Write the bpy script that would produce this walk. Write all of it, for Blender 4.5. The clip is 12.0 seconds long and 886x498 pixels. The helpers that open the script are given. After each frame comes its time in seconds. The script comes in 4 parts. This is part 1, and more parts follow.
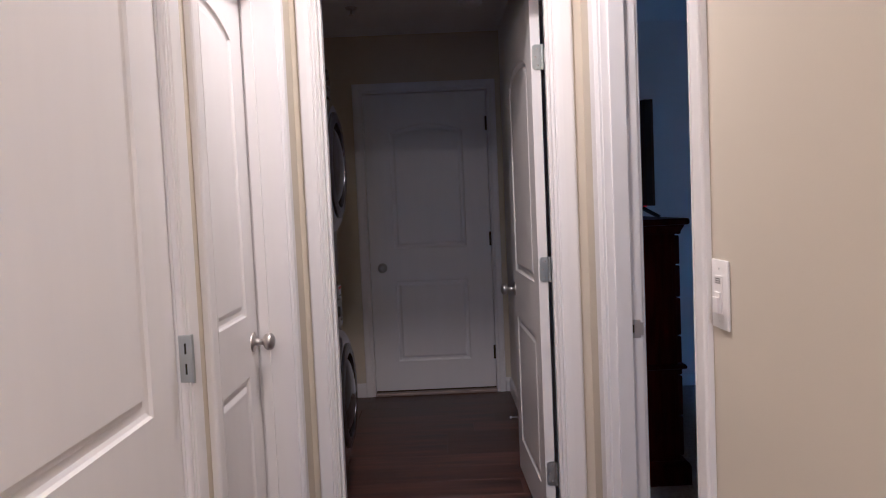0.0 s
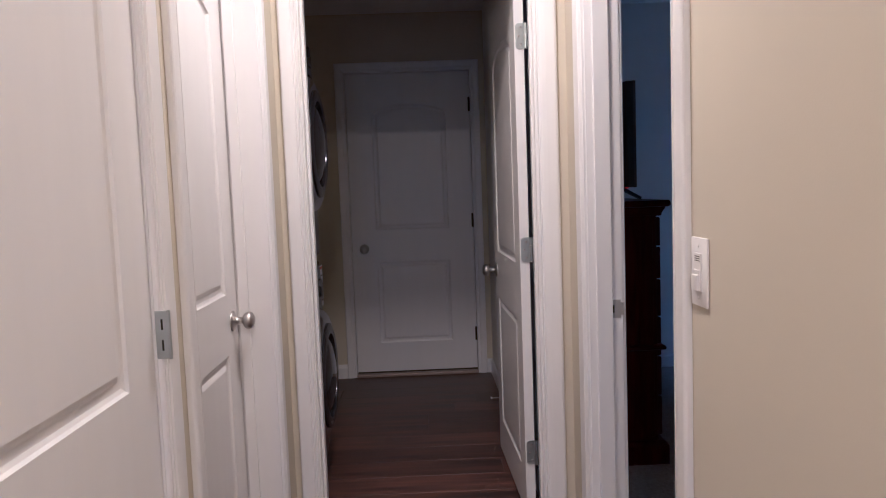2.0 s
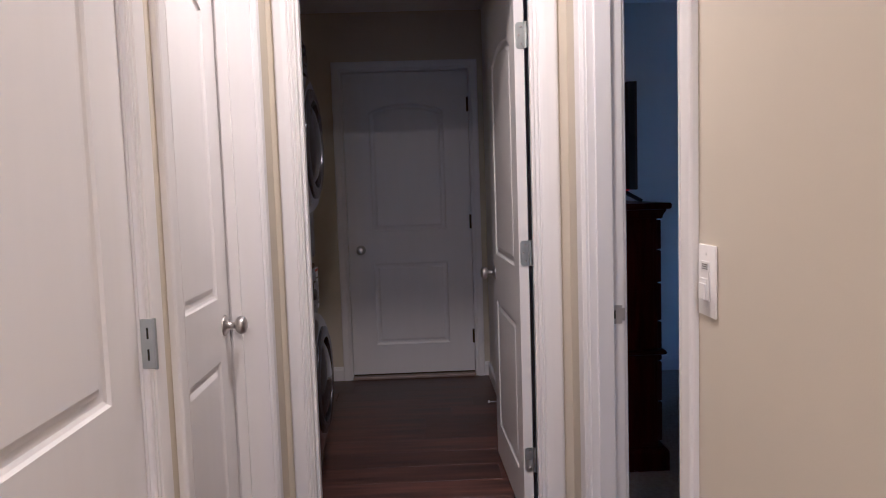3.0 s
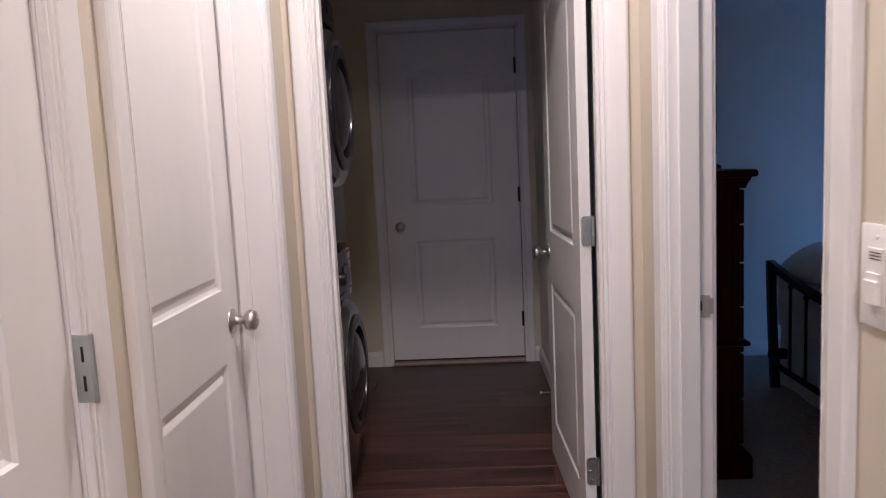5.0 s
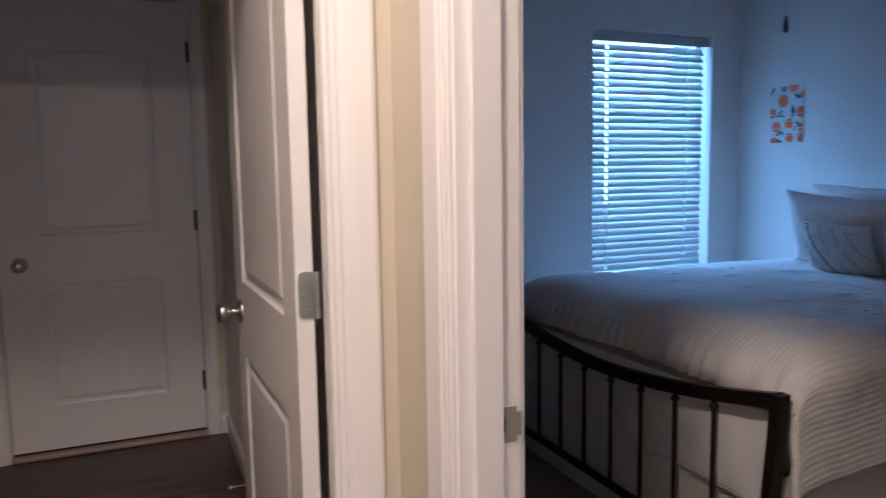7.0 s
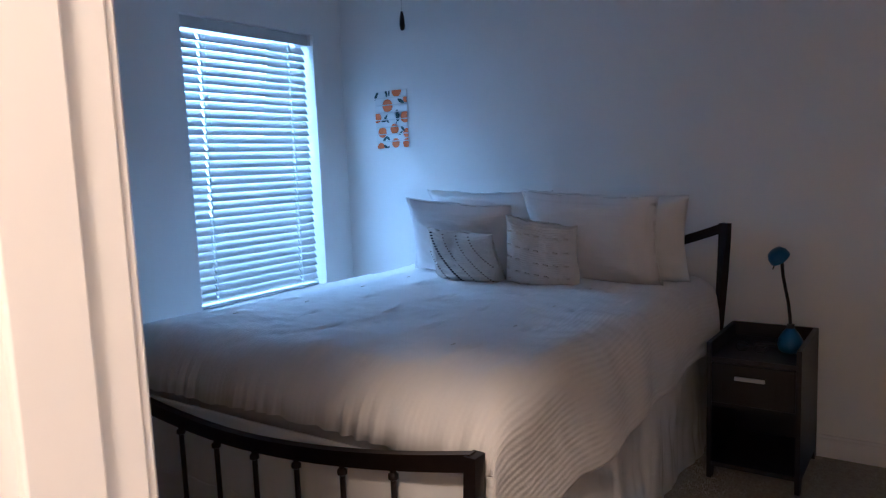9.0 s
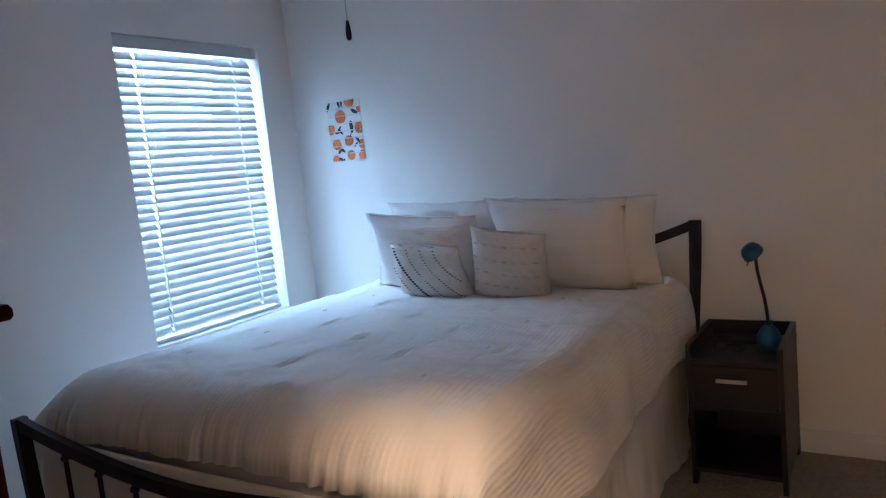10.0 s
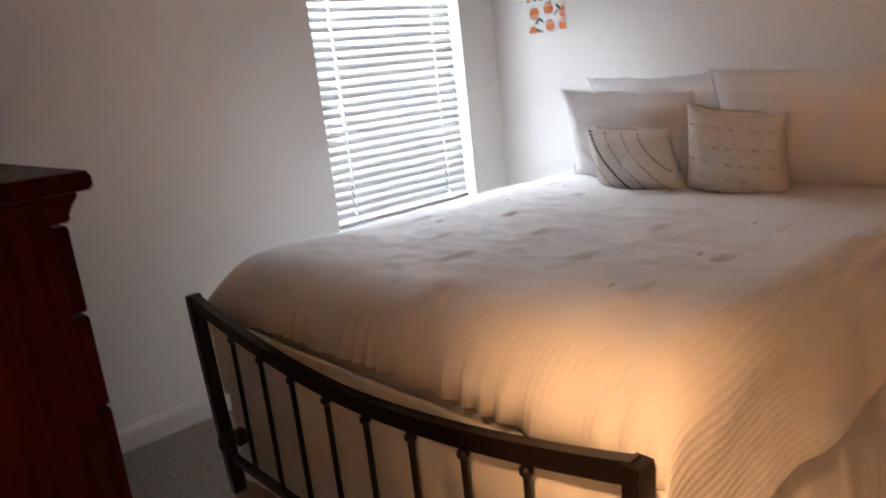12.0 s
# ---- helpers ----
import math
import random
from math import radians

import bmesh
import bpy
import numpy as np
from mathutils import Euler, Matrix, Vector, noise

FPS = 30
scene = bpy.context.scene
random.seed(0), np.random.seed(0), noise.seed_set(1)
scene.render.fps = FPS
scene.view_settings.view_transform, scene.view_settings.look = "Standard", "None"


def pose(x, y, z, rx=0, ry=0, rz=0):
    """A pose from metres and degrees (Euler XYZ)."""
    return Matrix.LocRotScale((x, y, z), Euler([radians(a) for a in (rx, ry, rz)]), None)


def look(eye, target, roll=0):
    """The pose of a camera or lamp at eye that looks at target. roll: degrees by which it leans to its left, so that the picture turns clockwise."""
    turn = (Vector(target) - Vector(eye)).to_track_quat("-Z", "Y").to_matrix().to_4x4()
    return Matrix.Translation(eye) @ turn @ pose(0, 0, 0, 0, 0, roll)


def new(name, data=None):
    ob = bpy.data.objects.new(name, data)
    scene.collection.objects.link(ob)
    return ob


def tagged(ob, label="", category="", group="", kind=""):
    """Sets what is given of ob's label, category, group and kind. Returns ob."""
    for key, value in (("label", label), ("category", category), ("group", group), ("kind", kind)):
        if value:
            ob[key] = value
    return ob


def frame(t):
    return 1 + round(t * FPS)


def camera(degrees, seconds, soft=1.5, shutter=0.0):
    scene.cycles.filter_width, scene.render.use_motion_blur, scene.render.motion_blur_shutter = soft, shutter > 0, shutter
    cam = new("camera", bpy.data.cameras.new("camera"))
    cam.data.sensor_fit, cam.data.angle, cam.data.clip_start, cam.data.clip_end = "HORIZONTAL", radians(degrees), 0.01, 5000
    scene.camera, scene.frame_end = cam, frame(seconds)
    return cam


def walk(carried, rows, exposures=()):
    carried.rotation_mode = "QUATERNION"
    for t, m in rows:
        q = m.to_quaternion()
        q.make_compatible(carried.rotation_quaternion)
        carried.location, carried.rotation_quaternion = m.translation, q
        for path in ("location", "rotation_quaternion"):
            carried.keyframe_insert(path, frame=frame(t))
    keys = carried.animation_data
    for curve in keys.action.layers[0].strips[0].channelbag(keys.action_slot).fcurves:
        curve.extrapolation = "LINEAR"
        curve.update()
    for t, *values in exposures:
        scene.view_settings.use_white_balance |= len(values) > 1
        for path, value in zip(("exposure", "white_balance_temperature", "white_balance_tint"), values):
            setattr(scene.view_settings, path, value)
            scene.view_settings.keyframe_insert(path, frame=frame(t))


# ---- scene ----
cam = camera(63.4, 12.0, soft=1.1, shutter=0.3)
PATH = [
    (0, (0.452, 0.334, 1.275), (0.459, 2.331, 1.16), -2.5),
    (0.5, (0.456, 0.332, 1.282), (0.464, 2.328, 1.167), -3.0),
    (1, (0.458, 0.331, 1.277), (0.47, 2.327, 1.156), -3.0),
    (1.5, (0.463, 0.323, 1.263), (0.493, 2.318, 1.125), -2.6),
    (2, (0.456, 0.341, 1.261), (0.509, 2.334, 1.098), -2.1),
    (2.5, (0.45, 0.354, 1.265), (0.523, 2.346, 1.1), -1.6),
    (4.5, (0.494, 0.646, 1.274), (0.446, 2.639, 1.114), -2.9),
    (5, (0.467, 0.773, 1.253), (0.397, 2.758, 1.02), -2.7),
    (5.5, (0.408, 1.014, 1.256), (0.445, 2.997, 0.994), -1.7),
    (6, (0.425, 1.236, 1.254), (0.608, 3.211, 0.996), -1.8),
    (6.5, (0.495, 1.475, 1.273), (0.915, 3.417, 1.048), -1.6),
    (7, (0.54, 1.616, 1.265), (1.318, 3.446, 1.049), -0.9),
    (7.5, (0.546, 1.776, 1.294), (1.699, 3.397, 1.085), -0.7),
    (9.5, (0.876, 2.18, 1.302), (2.546, 3.255, 1.061), -3.8),
    (10, (0.929, 2.202, 1.344), (2.607, 3.263, 1.103), -5.7),
    (10.5, (1.106, 2.243, 1.323), (2.595, 3.566, 1.143), -7.4),
    (11, (1.158, 2.269, 1.321), (2.507, 3.734, 1.138), -6.7),
    (11.5, (1.194, 2.317, 1.294), (2.387, 3.901, 1.041), -6.2),
    (12, (1.251, 2.387, 1.255), (2.51, 3.868, 0.785), -6.5),
]
# ---- light ----
EXPOSURES = [(0.0, -0.12, 3690, 10), (4.5, -0.03, 3720, 10), (6.5, 0.12, 3860, 9), (7.5, 0.25, 4120, 9), (9.5, 1.02, 4380, 10),
             (10.0, 1.25, 4980, 10), (10.5, 1.38, 5720, 14), (11.0, 1.45, 6450, 18), (12.0, 1.55, 7300, 23)]
walk(cam, [(t, look(eye, target, roll)) for t, eye, target, roll in PATH], EXPOSURES)

world = bpy.data.worlds.new("daylight")
scene.world = world
world.use_nodes = True
wn = world.node_tree
sky = wn.nodes.new("ShaderNodeTexSky")
sky.sky_type = "NISHITA"
sky.sun_disc = False
sky.sun_elevation, sky.sun_rotation = radians(38), radians(180)
wn.nodes["Background"].inputs["Strength"].default_value = 0.1
wn.links.new(sky.outputs[0], wn.nodes["Background"].inputs["Color"])


def lamp(name, kind, m, power, colour, size=0.3, size_y=None):
    d = bpy.data.lights.new(name, kind)
    d.energy, d.color = power, colour
    if kind == "AREA":
        d.size = size
        if size_y:
            d.shape, d.size_y = "RECTANGLE", size_y
        else:
            d.shape = "DISK"
    if kind == "SUN":
        d.angle = radians(0.6)
    ob = new(name, d)
    ob.matrix_world = m
    return ob


WARM = (1.0, 0.585, 0.275)
lamp("sun", "SUN", look((0, -6, 6), (0, 0, 1.3)), 2.0, (1.0, 0.95, 0.88))
lamp("hall_light_bulb", "AREA", pose(0.45, 2.15, 2.538), 33.0, WARM, 0.20)
lamp("hall_light_bulb", "AREA", pose(0.45, -0.38, 2.538), 49.0, WARM, 0.20)
lamp("window_sky_light", "AREA", look((3.42, 5.80, 1.75), (3.42, 5.1, 1.62)), 60.0, (0.64, 0.83, 1.0), 1.3, 1.5)
# added lamp at the unseen hall end, for bluish daylight from behind
lamp("added_hall_daylight", "AREA", look((0.05, -2.36, 1.4), (0.05, 0, 1.2)), 4.0, (0.72, 0.86, 1.0), 0.8, 1.2)

# ---- materials ----


def material(name, colour, rough=0.5, metal=0.0, dark=None, scale=8.0, bump=0.0, bump_scale=200.0, amount=0.5, coat=0.0,
             stretch=(1, 1, 1), rand=0.0, island=False, detail=4.0, rough_var=0.0):
    m = bpy.data.materials.new(name)
    m.use_nodes = True
    n, l = m.node_tree.nodes, m.node_tree.links
    b = n["Principled BSDF"]
    b.inputs["Roughness"].default_value, b.inputs["Metallic"].default_value = rough, metal
    b.inputs["Coat Weight"].default_value = coat
    tc = n.new("ShaderNodeTexCoord")
    mp = n.new("ShaderNodeMapping")
    mp.inputs["Scale"].default_value = stretch
    l.new(tc.outputs["Object"], mp.inputs["Vector"])
    mix = n.new("ShaderNodeMix")
    mix.data_type = "RGBA"
    no = n.new("ShaderNodeTexNoise")
    no.inputs["Scale"].default_value, no.inputs["Detail"].default_value = scale, detail
    l.new(mp.outputs[0], no.inputs["Vector"])
    dk = dark or tuple(c * 0.93 for c in colour)
    mix.inputs[6].default_value, mix.inputs[7].default_value = (*dk, 1), (*colour, 1)
    ramp = n.new("ShaderNodeMapRange")
    ramp.inputs["From Min"].default_value, ramp.inputs["From Max"].default_value = 0.5 - amount / 2, 0.5 + amount / 2
    l.new(no.outputs["Fac"], ramp.inputs["Value"])
    l.new(ramp.outputs[0], mix.inputs[0])
    out = mix.outputs[2]
    if rand:
        hsv = n.new("ShaderNodeHueSaturation")
        mr = n.new("ShaderNodeMapRange")
        mr.inputs["To Min"].default_value, mr.inputs["To Max"].default_value = 1 - rand, 1 + rand
        if island:
            l.new(n.new("ShaderNodeNewGeometry").outputs["Random Per Island"], mr.inputs["Value"])
        else:
            l.new(n.new("ShaderNodeObjectInfo").outputs["Random"], mr.inputs["Value"])
        l.new(mr.outputs[0], hsv.inputs["Value"])
        l.new(out, hsv.inputs["Color"])
        out = hsv.outputs[0]
    l.new(out, b.inputs["Base Color"])
    if rough_var:
        r2 = n.new("ShaderNodeMapRange")
        r2.inputs["To Min"].default_value, r2.inputs["To Max"].default_value = rough - rough_var, rough + rough_var
        l.new(no.outputs["Fac"], r2.inputs["Value"])
        l.new(r2.outputs[0], b.inputs["Roughness"])
    if bump:
        bn = n.new("ShaderNodeTexNoise")
        bn.inputs["Scale"].default_value, bn.inputs["Detail"].default_value = bump_scale, 3
        l.new(mp.outputs[0], bn.inputs["Vector"])
        bp = n.new("ShaderNodeBump")
        bp.inputs["Strength"].default_value, bp.inputs["Distance"].default_value = 1.0, bump
        l.new(bn.outputs["Fac"], bp.inputs["Height"])
        l.new(bp.outputs[0], b.inputs["Normal"])
    return m


def striped(m, spacing, depth, axis=1, broken=0.0):
    """Adds woven ridges along the cloth's own coordinates."""
    n, l = m.node_tree.nodes, m.node_tree.links
    b = n["Principled BSDF"]
    uv = n.new("ShaderNodeUVMap")
    sep = n.new("ShaderNodeSeparateXYZ")
    l.new(uv.outputs[0], sep.inputs[0])
    s = n.new("ShaderNodeMath")
    s.operation = "MULTIPLY"
    s.inputs[1].default_value = 2 * math.pi / spacing
    l.new(sep.outputs[axis], s.inputs[0])
    wob = n.new("ShaderNodeTexNoise")
    wob.inputs["Scale"].default_value = 25
    l.new(uv.outputs[0], wob.inputs["Vector"])
    add = n.new("ShaderNodeMath")
    add.operation = "MULTIPLY_ADD"
    add.inputs[1].default_value = 0.7
    l.new(wob.outputs["Fac"], add.inputs[0])
    l.new(s.outputs[0], add.inputs[2])
    sn = n.new("ShaderNodeMath")
    sn.operation = "SINE"
    l.new(add.outputs[0], sn.inputs[0])
    fine = n.new("ShaderNodeTexNoise")
    fine.inputs["Scale"].default_value = 160
    l.new(uv.outputs[0], fine.inputs["Vector"])
    ma = n.new("ShaderNodeMath")
    ma.operation = "MULTIPLY_ADD"
    ma.inputs[1].default_value = 1.2 + broken
    l.new(fine.outputs["Fac"], ma.inputs[0])
    l.new(sn.outputs[0], ma.inputs[2])
    bp = n.new("ShaderNodeBump")
    bp.inputs["Strength"].default_value, bp.inputs["Distance"].default_value = 1.0, depth
    l.new(ma.outputs[0], bp.inputs["Height"])
    l.new(bp.outputs[0], b.inputs["Normal"])
    return m


PAINT = material("beige_wall_paint", (0.60, 0.545, 0.43), 0.75, dark=(0.58, 0.525, 0.41), scale=1.3, bump=0.00015, bump_scale=240)
GREYPAINT = material("pale_grey_wall_paint", (0.83, 0.80, 0.76), 0.75, dark=(0.81, 0.78, 0.74), scale=1.3, bump=0.00015, bump_scale=240)
CEIL = material("ceiling_paint", (0.84, 0.82, 0.79), 0.85, scale=2, bump=0.0012, bump_scale=130)
TRIM = material("white_trim_paint", (0.80, 0.775, 0.76), 0.32, dark=(0.775, 0.75, 0.735), scale=3, bump=0.00004, bump_scale=60, stretch=(6, 6, 0.7))
DOORP = material("white_door_paint", (0.79, 0.765, 0.75), 0.36, dark=(0.765, 0.74, 0.725), scale=3, bump=0.00014, bump_scale=70, stretch=(8, 8, 0.6))
NICKEL = material("satin_nickel", (0.56, 0.53, 0.50), 0.33, 1.0, scale=30, amount=1.0, rough_var=0.05)
ZINC = material("zinc_plated_steel", (0.56, 0.58, 0.57), 0.36, 1.0, dark=(0.44, 0.47, 0.46), scale=25, rough_var=0.06)
STEEL = material("brushed_steel", (0.52, 0.48, 0.44), 0.45, 0.6, scale=40)
# near-black colour for the shade inside small holes and slots
HOLESHADE = material("hole_shade", (0.02, 0.018, 0.016), 0.9)
PLANK = material("dark_vinyl_plank", (0.130, 0.056, 0.040), 0.38, dark=(0.022, 0.012, 0.011), scale=3, stretch=(0.7, 9, 9), amount=0.36,
                 bump=0.0004, bump_scale=40, rand=0.5, detail=7, rough_var=0.08)
JOINT = material("floor_joint", (0.018, 0.012, 0.01), 0.8)
CARPET = material("grey_beige_carpet", (0.44, 0.39, 0.34), 0.95, dark=(0.28, 0.25, 0.215), scale=55, bump=0.006, bump_scale=330, amount=0.6)
THRESH = material("wooden_threshold", (0.42, 0.33, 0.28), 0.45, dark=(0.3, 0.22, 0.18), scale=9, stretch=(1, 8, 8))
WOOD = material("cherry_stained_wood", (0.052, 0.0030, 0.0018), 0.4, dark=(0.018, 0.0012, 0.0009), scale=7, stretch=(7, 7, 0.8), amount=0.6,
                bump=0.0002, bump_scale=50)
WOOD.node_tree.nodes["Principled BSDF"].inputs["Specular IOR Level"].default_value = 0.07
ESPRESSO = material("espresso_laminate", (0.016, 0.011, 0.010), 0.42, dark=(0.010, 0.007, 0.006), scale=8, stretch=(8, 8, 0.7), bump=0.0002, bump_scale=80)
IRON = material("dark_bronze_metal", (0.032, 0.021, 0.018), 0.42, 0.5, dark=(0.02, 0.013, 0.011), scale=30, bump=0.0002, bump_scale=180)
BLACK = material("black_plastic", (0.012, 0.012, 0.013), 0.4)
SCREEN = material("tv_screen_glass", (0.006, 0.006, 0.008), 0.12)
BEZEL = material("tv_bezel", (0.05, 0.034, 0.028), 0.35)
GRAPHITE = material("graphite_painted_steel", (0.085, 0.080, 0.092), 0.24, 0.75, scale=12, rough_var=0.05, coat=0.2)
DARKGLASS = material("smoked_door_glass", (0.03, 0.028, 0.033), 0.1, coat=0.5)
CHROME = material("chrome", (0.74, 0.73, 0.73), 0.12, 1.0)
RUBBER = material("black_gasket", (0.015, 0.014, 0.014), 0.65)
PAPER = material("white_sticker", (0.7, 0.69, 0.67), 0.55)
REDINK = material("red_ink", (0.42, 0.05, 0.04), 0.5)
ORANGEINK = material("orange_ink", (0.6, 0.16, 0.06), 0.5)
GREENINK = material("green_ink", (0.05, 0.22, 0.12), 0.5)
BLACKINK = material("black_ink", (0.02, 0.02, 0.02), 0.5)
PLASTIC = material("white_switch_plastic", (0.83, 0.80, 0.77), 0.28)
SLAT = material("white_blind_slat", (0.62, 0.615, 0.60), 0.5)
_n, _l = SLAT.node_tree.nodes, SLAT.node_tree.links
_tr, _mx = _n.new("ShaderNodeBsdfTranslucent"), _n.new("ShaderNodeMixShader")
_tr.inputs["Color"].default_value = (0.75, 0.76, 0.74, 1)
_mx.inputs[0].default_value = 0.07
_l.new(_n["Principled BSDF"].outputs[0], _mx.inputs[1])
_l.new(_tr.outputs[0], _mx.inputs[2])
_l.new(_mx.outputs[0], _n["Material Output"].inputs["Surface"])
CORD = material("blind_cord", (0.8, 0.8, 0.78), 0.8)
VINYLF = material("white_window_vinyl", (0.8, 0.8, 0.8), 0.35)
COMF = striped(material("white_seersucker_cotton", (0.86, 0.825, 0.80), 0.9, dark=(0.83, 0.795, 0.77), scale=6), 0.020, 0.00042, broken=0.5)
SHAM = striped(material("white_textured_sham", (0.85, 0.815, 0.80), 0.9), 0.011, 0.00018)
LINEN = material("white_bed_linen", (0.86, 0.84, 0.82), 0.88, scale=5, bump=0.0006, bump_scale=60)
SHEET = material("pale_grey_sheet", (0.62, 0.6, 0.62), 0.9, scale=5, bump=0.0005, bump_scale=90)
COTTON = striped(material("cream_woven_cotton", (0.72, 0.67, 0.61), 0.95, dark=(0.66, 0.61, 0.55), scale=40), 0.009, 0.0006)
THREAD = material("black_embroidery_thread", (0.03, 0.03, 0.035), 0.9)
GREYTHREAD = material("taupe_embroidery_thread", (0.25, 0.2, 0.17), 0.9)
CREAMTHREAD = material("cream_tuft_thread", (0.66, 0.6, 0.52), 0.95)
BLUEMETAL = material("blue_lamp_enamel", (0.008, 0.10, 0.24), 0.28, 0.3, coat=0.4)
SILVER = material("lamp_reflector", (0.6, 0.6, 0.6), 0.25, 1.0)
CANVAS = material("white_print_paper", (0.78, 0.77, 0.74), 0.6)
FRUIT = material("printed_orange", (0.75, 0.19, 0.03), 0.6, dark=(0.62, 0.13, 0.02), scale=60)
LEAF = material("printed_dark_leaf", (0.012, 0.05, 0.05), 0.6)
GROUND = material("lawn", (0.07, 0.10, 0.04), 0.95, dark=(0.04, 0.06, 0.025), scale=3, bump=0.02, bump_scale=20)
BACKDROPGREY = material("backdrop_grey", (0.30, 0.34, 0.33), 0.7, scale=2)
FROST = material("frosted_glass_diffuser", (0.85, 0.82, 0.76), 0.4)
LED = bpy.data.materials.new("red_standby_led")
LED.use_nodes = True
LED.node_tree.nodes["Principled BSDF"].inputs["Base Color"].default_value = (0.6, 0.02, 0.02, 1)
LED.node_tree.nodes["Principled BSDF"].inputs["Emission Color"].default_value = (1, 0.03, 0.02, 1)
LED.node_tree.nodes["Principled BSDF"].inputs["Emission Strength"].default_value = 0.4
GLASS = bpy.data.materials.new("window_glass")
GLASS.use_nodes = True
_g = GLASS.node_tree.nodes["Principled BSDF"]
_g.inputs["Transmission Weight"].default_value, _g.inputs["Roughness"].default_value, _g.inputs["IOR"].default_value = 1.0, 0.0, 1.45
_g.inputs["Base Color"].default_value = (0.93, 0.97, 0.97, 1)

# ---- building helpers ----


def link(name, bm, mat, smooth=None):
    me = bpy.data.meshes.new(name)
    bmesh.ops.recalc_face_normals(bm, faces=bm.faces[:])
    bm.to_mesh(me)
    bm.free()
    me.materials.append(mat)
    if smooth is not None:
        for p in me.polygons:
            p.use_smooth = True
        if smooth < 180:
            me.set_sharp_from_angle(angle=radians(smooth))
    return new(name, me)


def part(name, bm, mat, parent, label="", smooth=None):
    ob = link(name, bm, mat, smooth)
    ob.parent = parent
    if label:
        ob["label"] = label
    return ob


def thing(name, x, y, z, label, category, group="", rz=0):
    ob = new(name)
    ob.empty_display_size = 0.1
    ob.matrix_world = pose(x, y, z, 0, 0, rz)
    return tagged(ob, label, category, group)


def structure(name, bm, mat, label="", smooth=None):
    return tagged(link(name, bm, mat, smooth), label, "", "", "structure")


def add_box(bm, a, b, bevel=0.0, seg=1):
    mid = [(p + q) / 2 for p, q in zip(a, b)]
    size = [abs(q - p) for p, q in zip(a, b)]
    r = bmesh.ops.create_cube(bm, size=1.0, matrix=Matrix.LocRotScale(mid, None, size))
    if bevel:
        vs = set(r["verts"])
        es = [e for e in bm.edges if e.verts[0] in vs and e.verts[1] in vs]
        bmesh.ops.bevel(bm, geom=es, offset=bevel, segments=seg, affect="EDGES", profile=0.5)
    return bm


def box(a, b, bevel=0.0, seg=1):
    return add_box(bmesh.new(), a, b, bevel, seg)


def add_lathe(bm, profile, m=Matrix(), n=24):
    """Turns (radius, height) rows round z."""
    rings = []
    for r, h in profile:
        rings.append([bm.verts.new(m @ Vector((r * math.cos(2 * math.pi * i / n), r * math.sin(2 * math.pi * i / n), h))) for i in range(n)])
    for p, q in zip(rings, rings[1:]):
        for i in range(n):
            bm.faces.new((p[i], p[(i + 1) % n], q[(i + 1) % n], q[i]))
    for ring in (rings[0], rings[-1]):
        bm.faces.new(ring)
    return bm


def lathe(profile, m=Matrix(), n=24):
    return add_lathe(bmesh.new(), profile, m, n)


def add_tube(bm, pts, r, n=8, r2=None, flat=None):
    """A bar along points; flat=(half width, half height) gives a rectangular section, height along z."""
    pts = [Vector(p) for p in pts]
    rings = []
    for i, p in enumerate(pts):
        d = (pts[min(i + 1, len(pts) - 1)] - pts[max(i - 1, 0)]).normalized()
        side = d.cross(Vector((0, 0, 1)))
        side = Vector((1, 0, 0)) if side.length < 1e-3 else side.normalized()
        up = side.cross(d).normalized()
        k = i / max(1, len(pts) - 1)
        rr = r if r2 is None else r + (r2 - r) * k
        if flat:
            a, b = flat
            ring = [p + side * sx * a + up * sy * b for sx, sy in ((-1, -1), (1, -1), (1, 1), (-1, 1))]
        else:
            ring = [p + (side * math.cos(2 * math.pi * j / n) + up * math.sin(2 * math.pi * j / n)) * rr for j in range(n)]
        rings.append([bm.verts.new(v) for v in ring])
    m = len(rings[0])
    for p, q in zip(rings, rings[1:]):
        for j in range(m):
            bm.faces.new((p[j], p[(j + 1) % m], q[(j + 1) % m], q[j]))
    bm.faces.new(rings[0])
    bm.faces.new(rings[-1])
    return bm


def tube(pts, r, n=8, r2=None, flat=None):
    return add_tube(bmesh.new(), pts, r, n, r2, flat)


def wall(name, axis, face0, face1, u0, u1, openings, mat, z1=2.44, label=""):
    """A wall between two faces along one axis, with openings (ua, ub, za, zb) cut through."""
    bm = bmesh.new()

    def blk(a, b, za, zb):
        if b - a > 1e-4 and zb - za > 1e-4:
            if axis == "x":
                add_box(bm, (face0, a, za), (face1, b, zb))
            else:
                add_box(bm, (a, face0, za), (b, face1, zb))

    u = u0
    for ua, ub, za, zb in sorted(openings):
        blk(u, ua, 0, z1)
        blk(ua, ub, 0, za)
        blk(ua, ub, zb, z1)
        u = ub
    blk(u, u1, 0, z1)
    return structure(name, bm, mat, label)


def on_wall(axis, face, sign):
    """Maps (along, height, proud) to the world for a wall face."""
    if axis == "x":
        return lambda u, z, p: Vector((face + sign * p, u, z))
    return lambda u, z, p: Vector((u, face + sign * p, z))


PROFILE = [(0.0, 0.0), (0.0, 0.007), (0.003, 0.010), (0.008, 0.010), (0.0100, 0.0062), (0.0130, 0.0062), (0.0150, 0.0112), (0.0195, 0.0118),
           (0.0212, 0.0090), (0.0240, 0.0090), (0.0262, 0.0135), (0.034, 0.0150), (0.046, 0.0162), (0.060, 0.0165), (0.072, 0.0165), (0.077, 0.0145),
           (0.080, 0.011), (0.080, 0.0)]


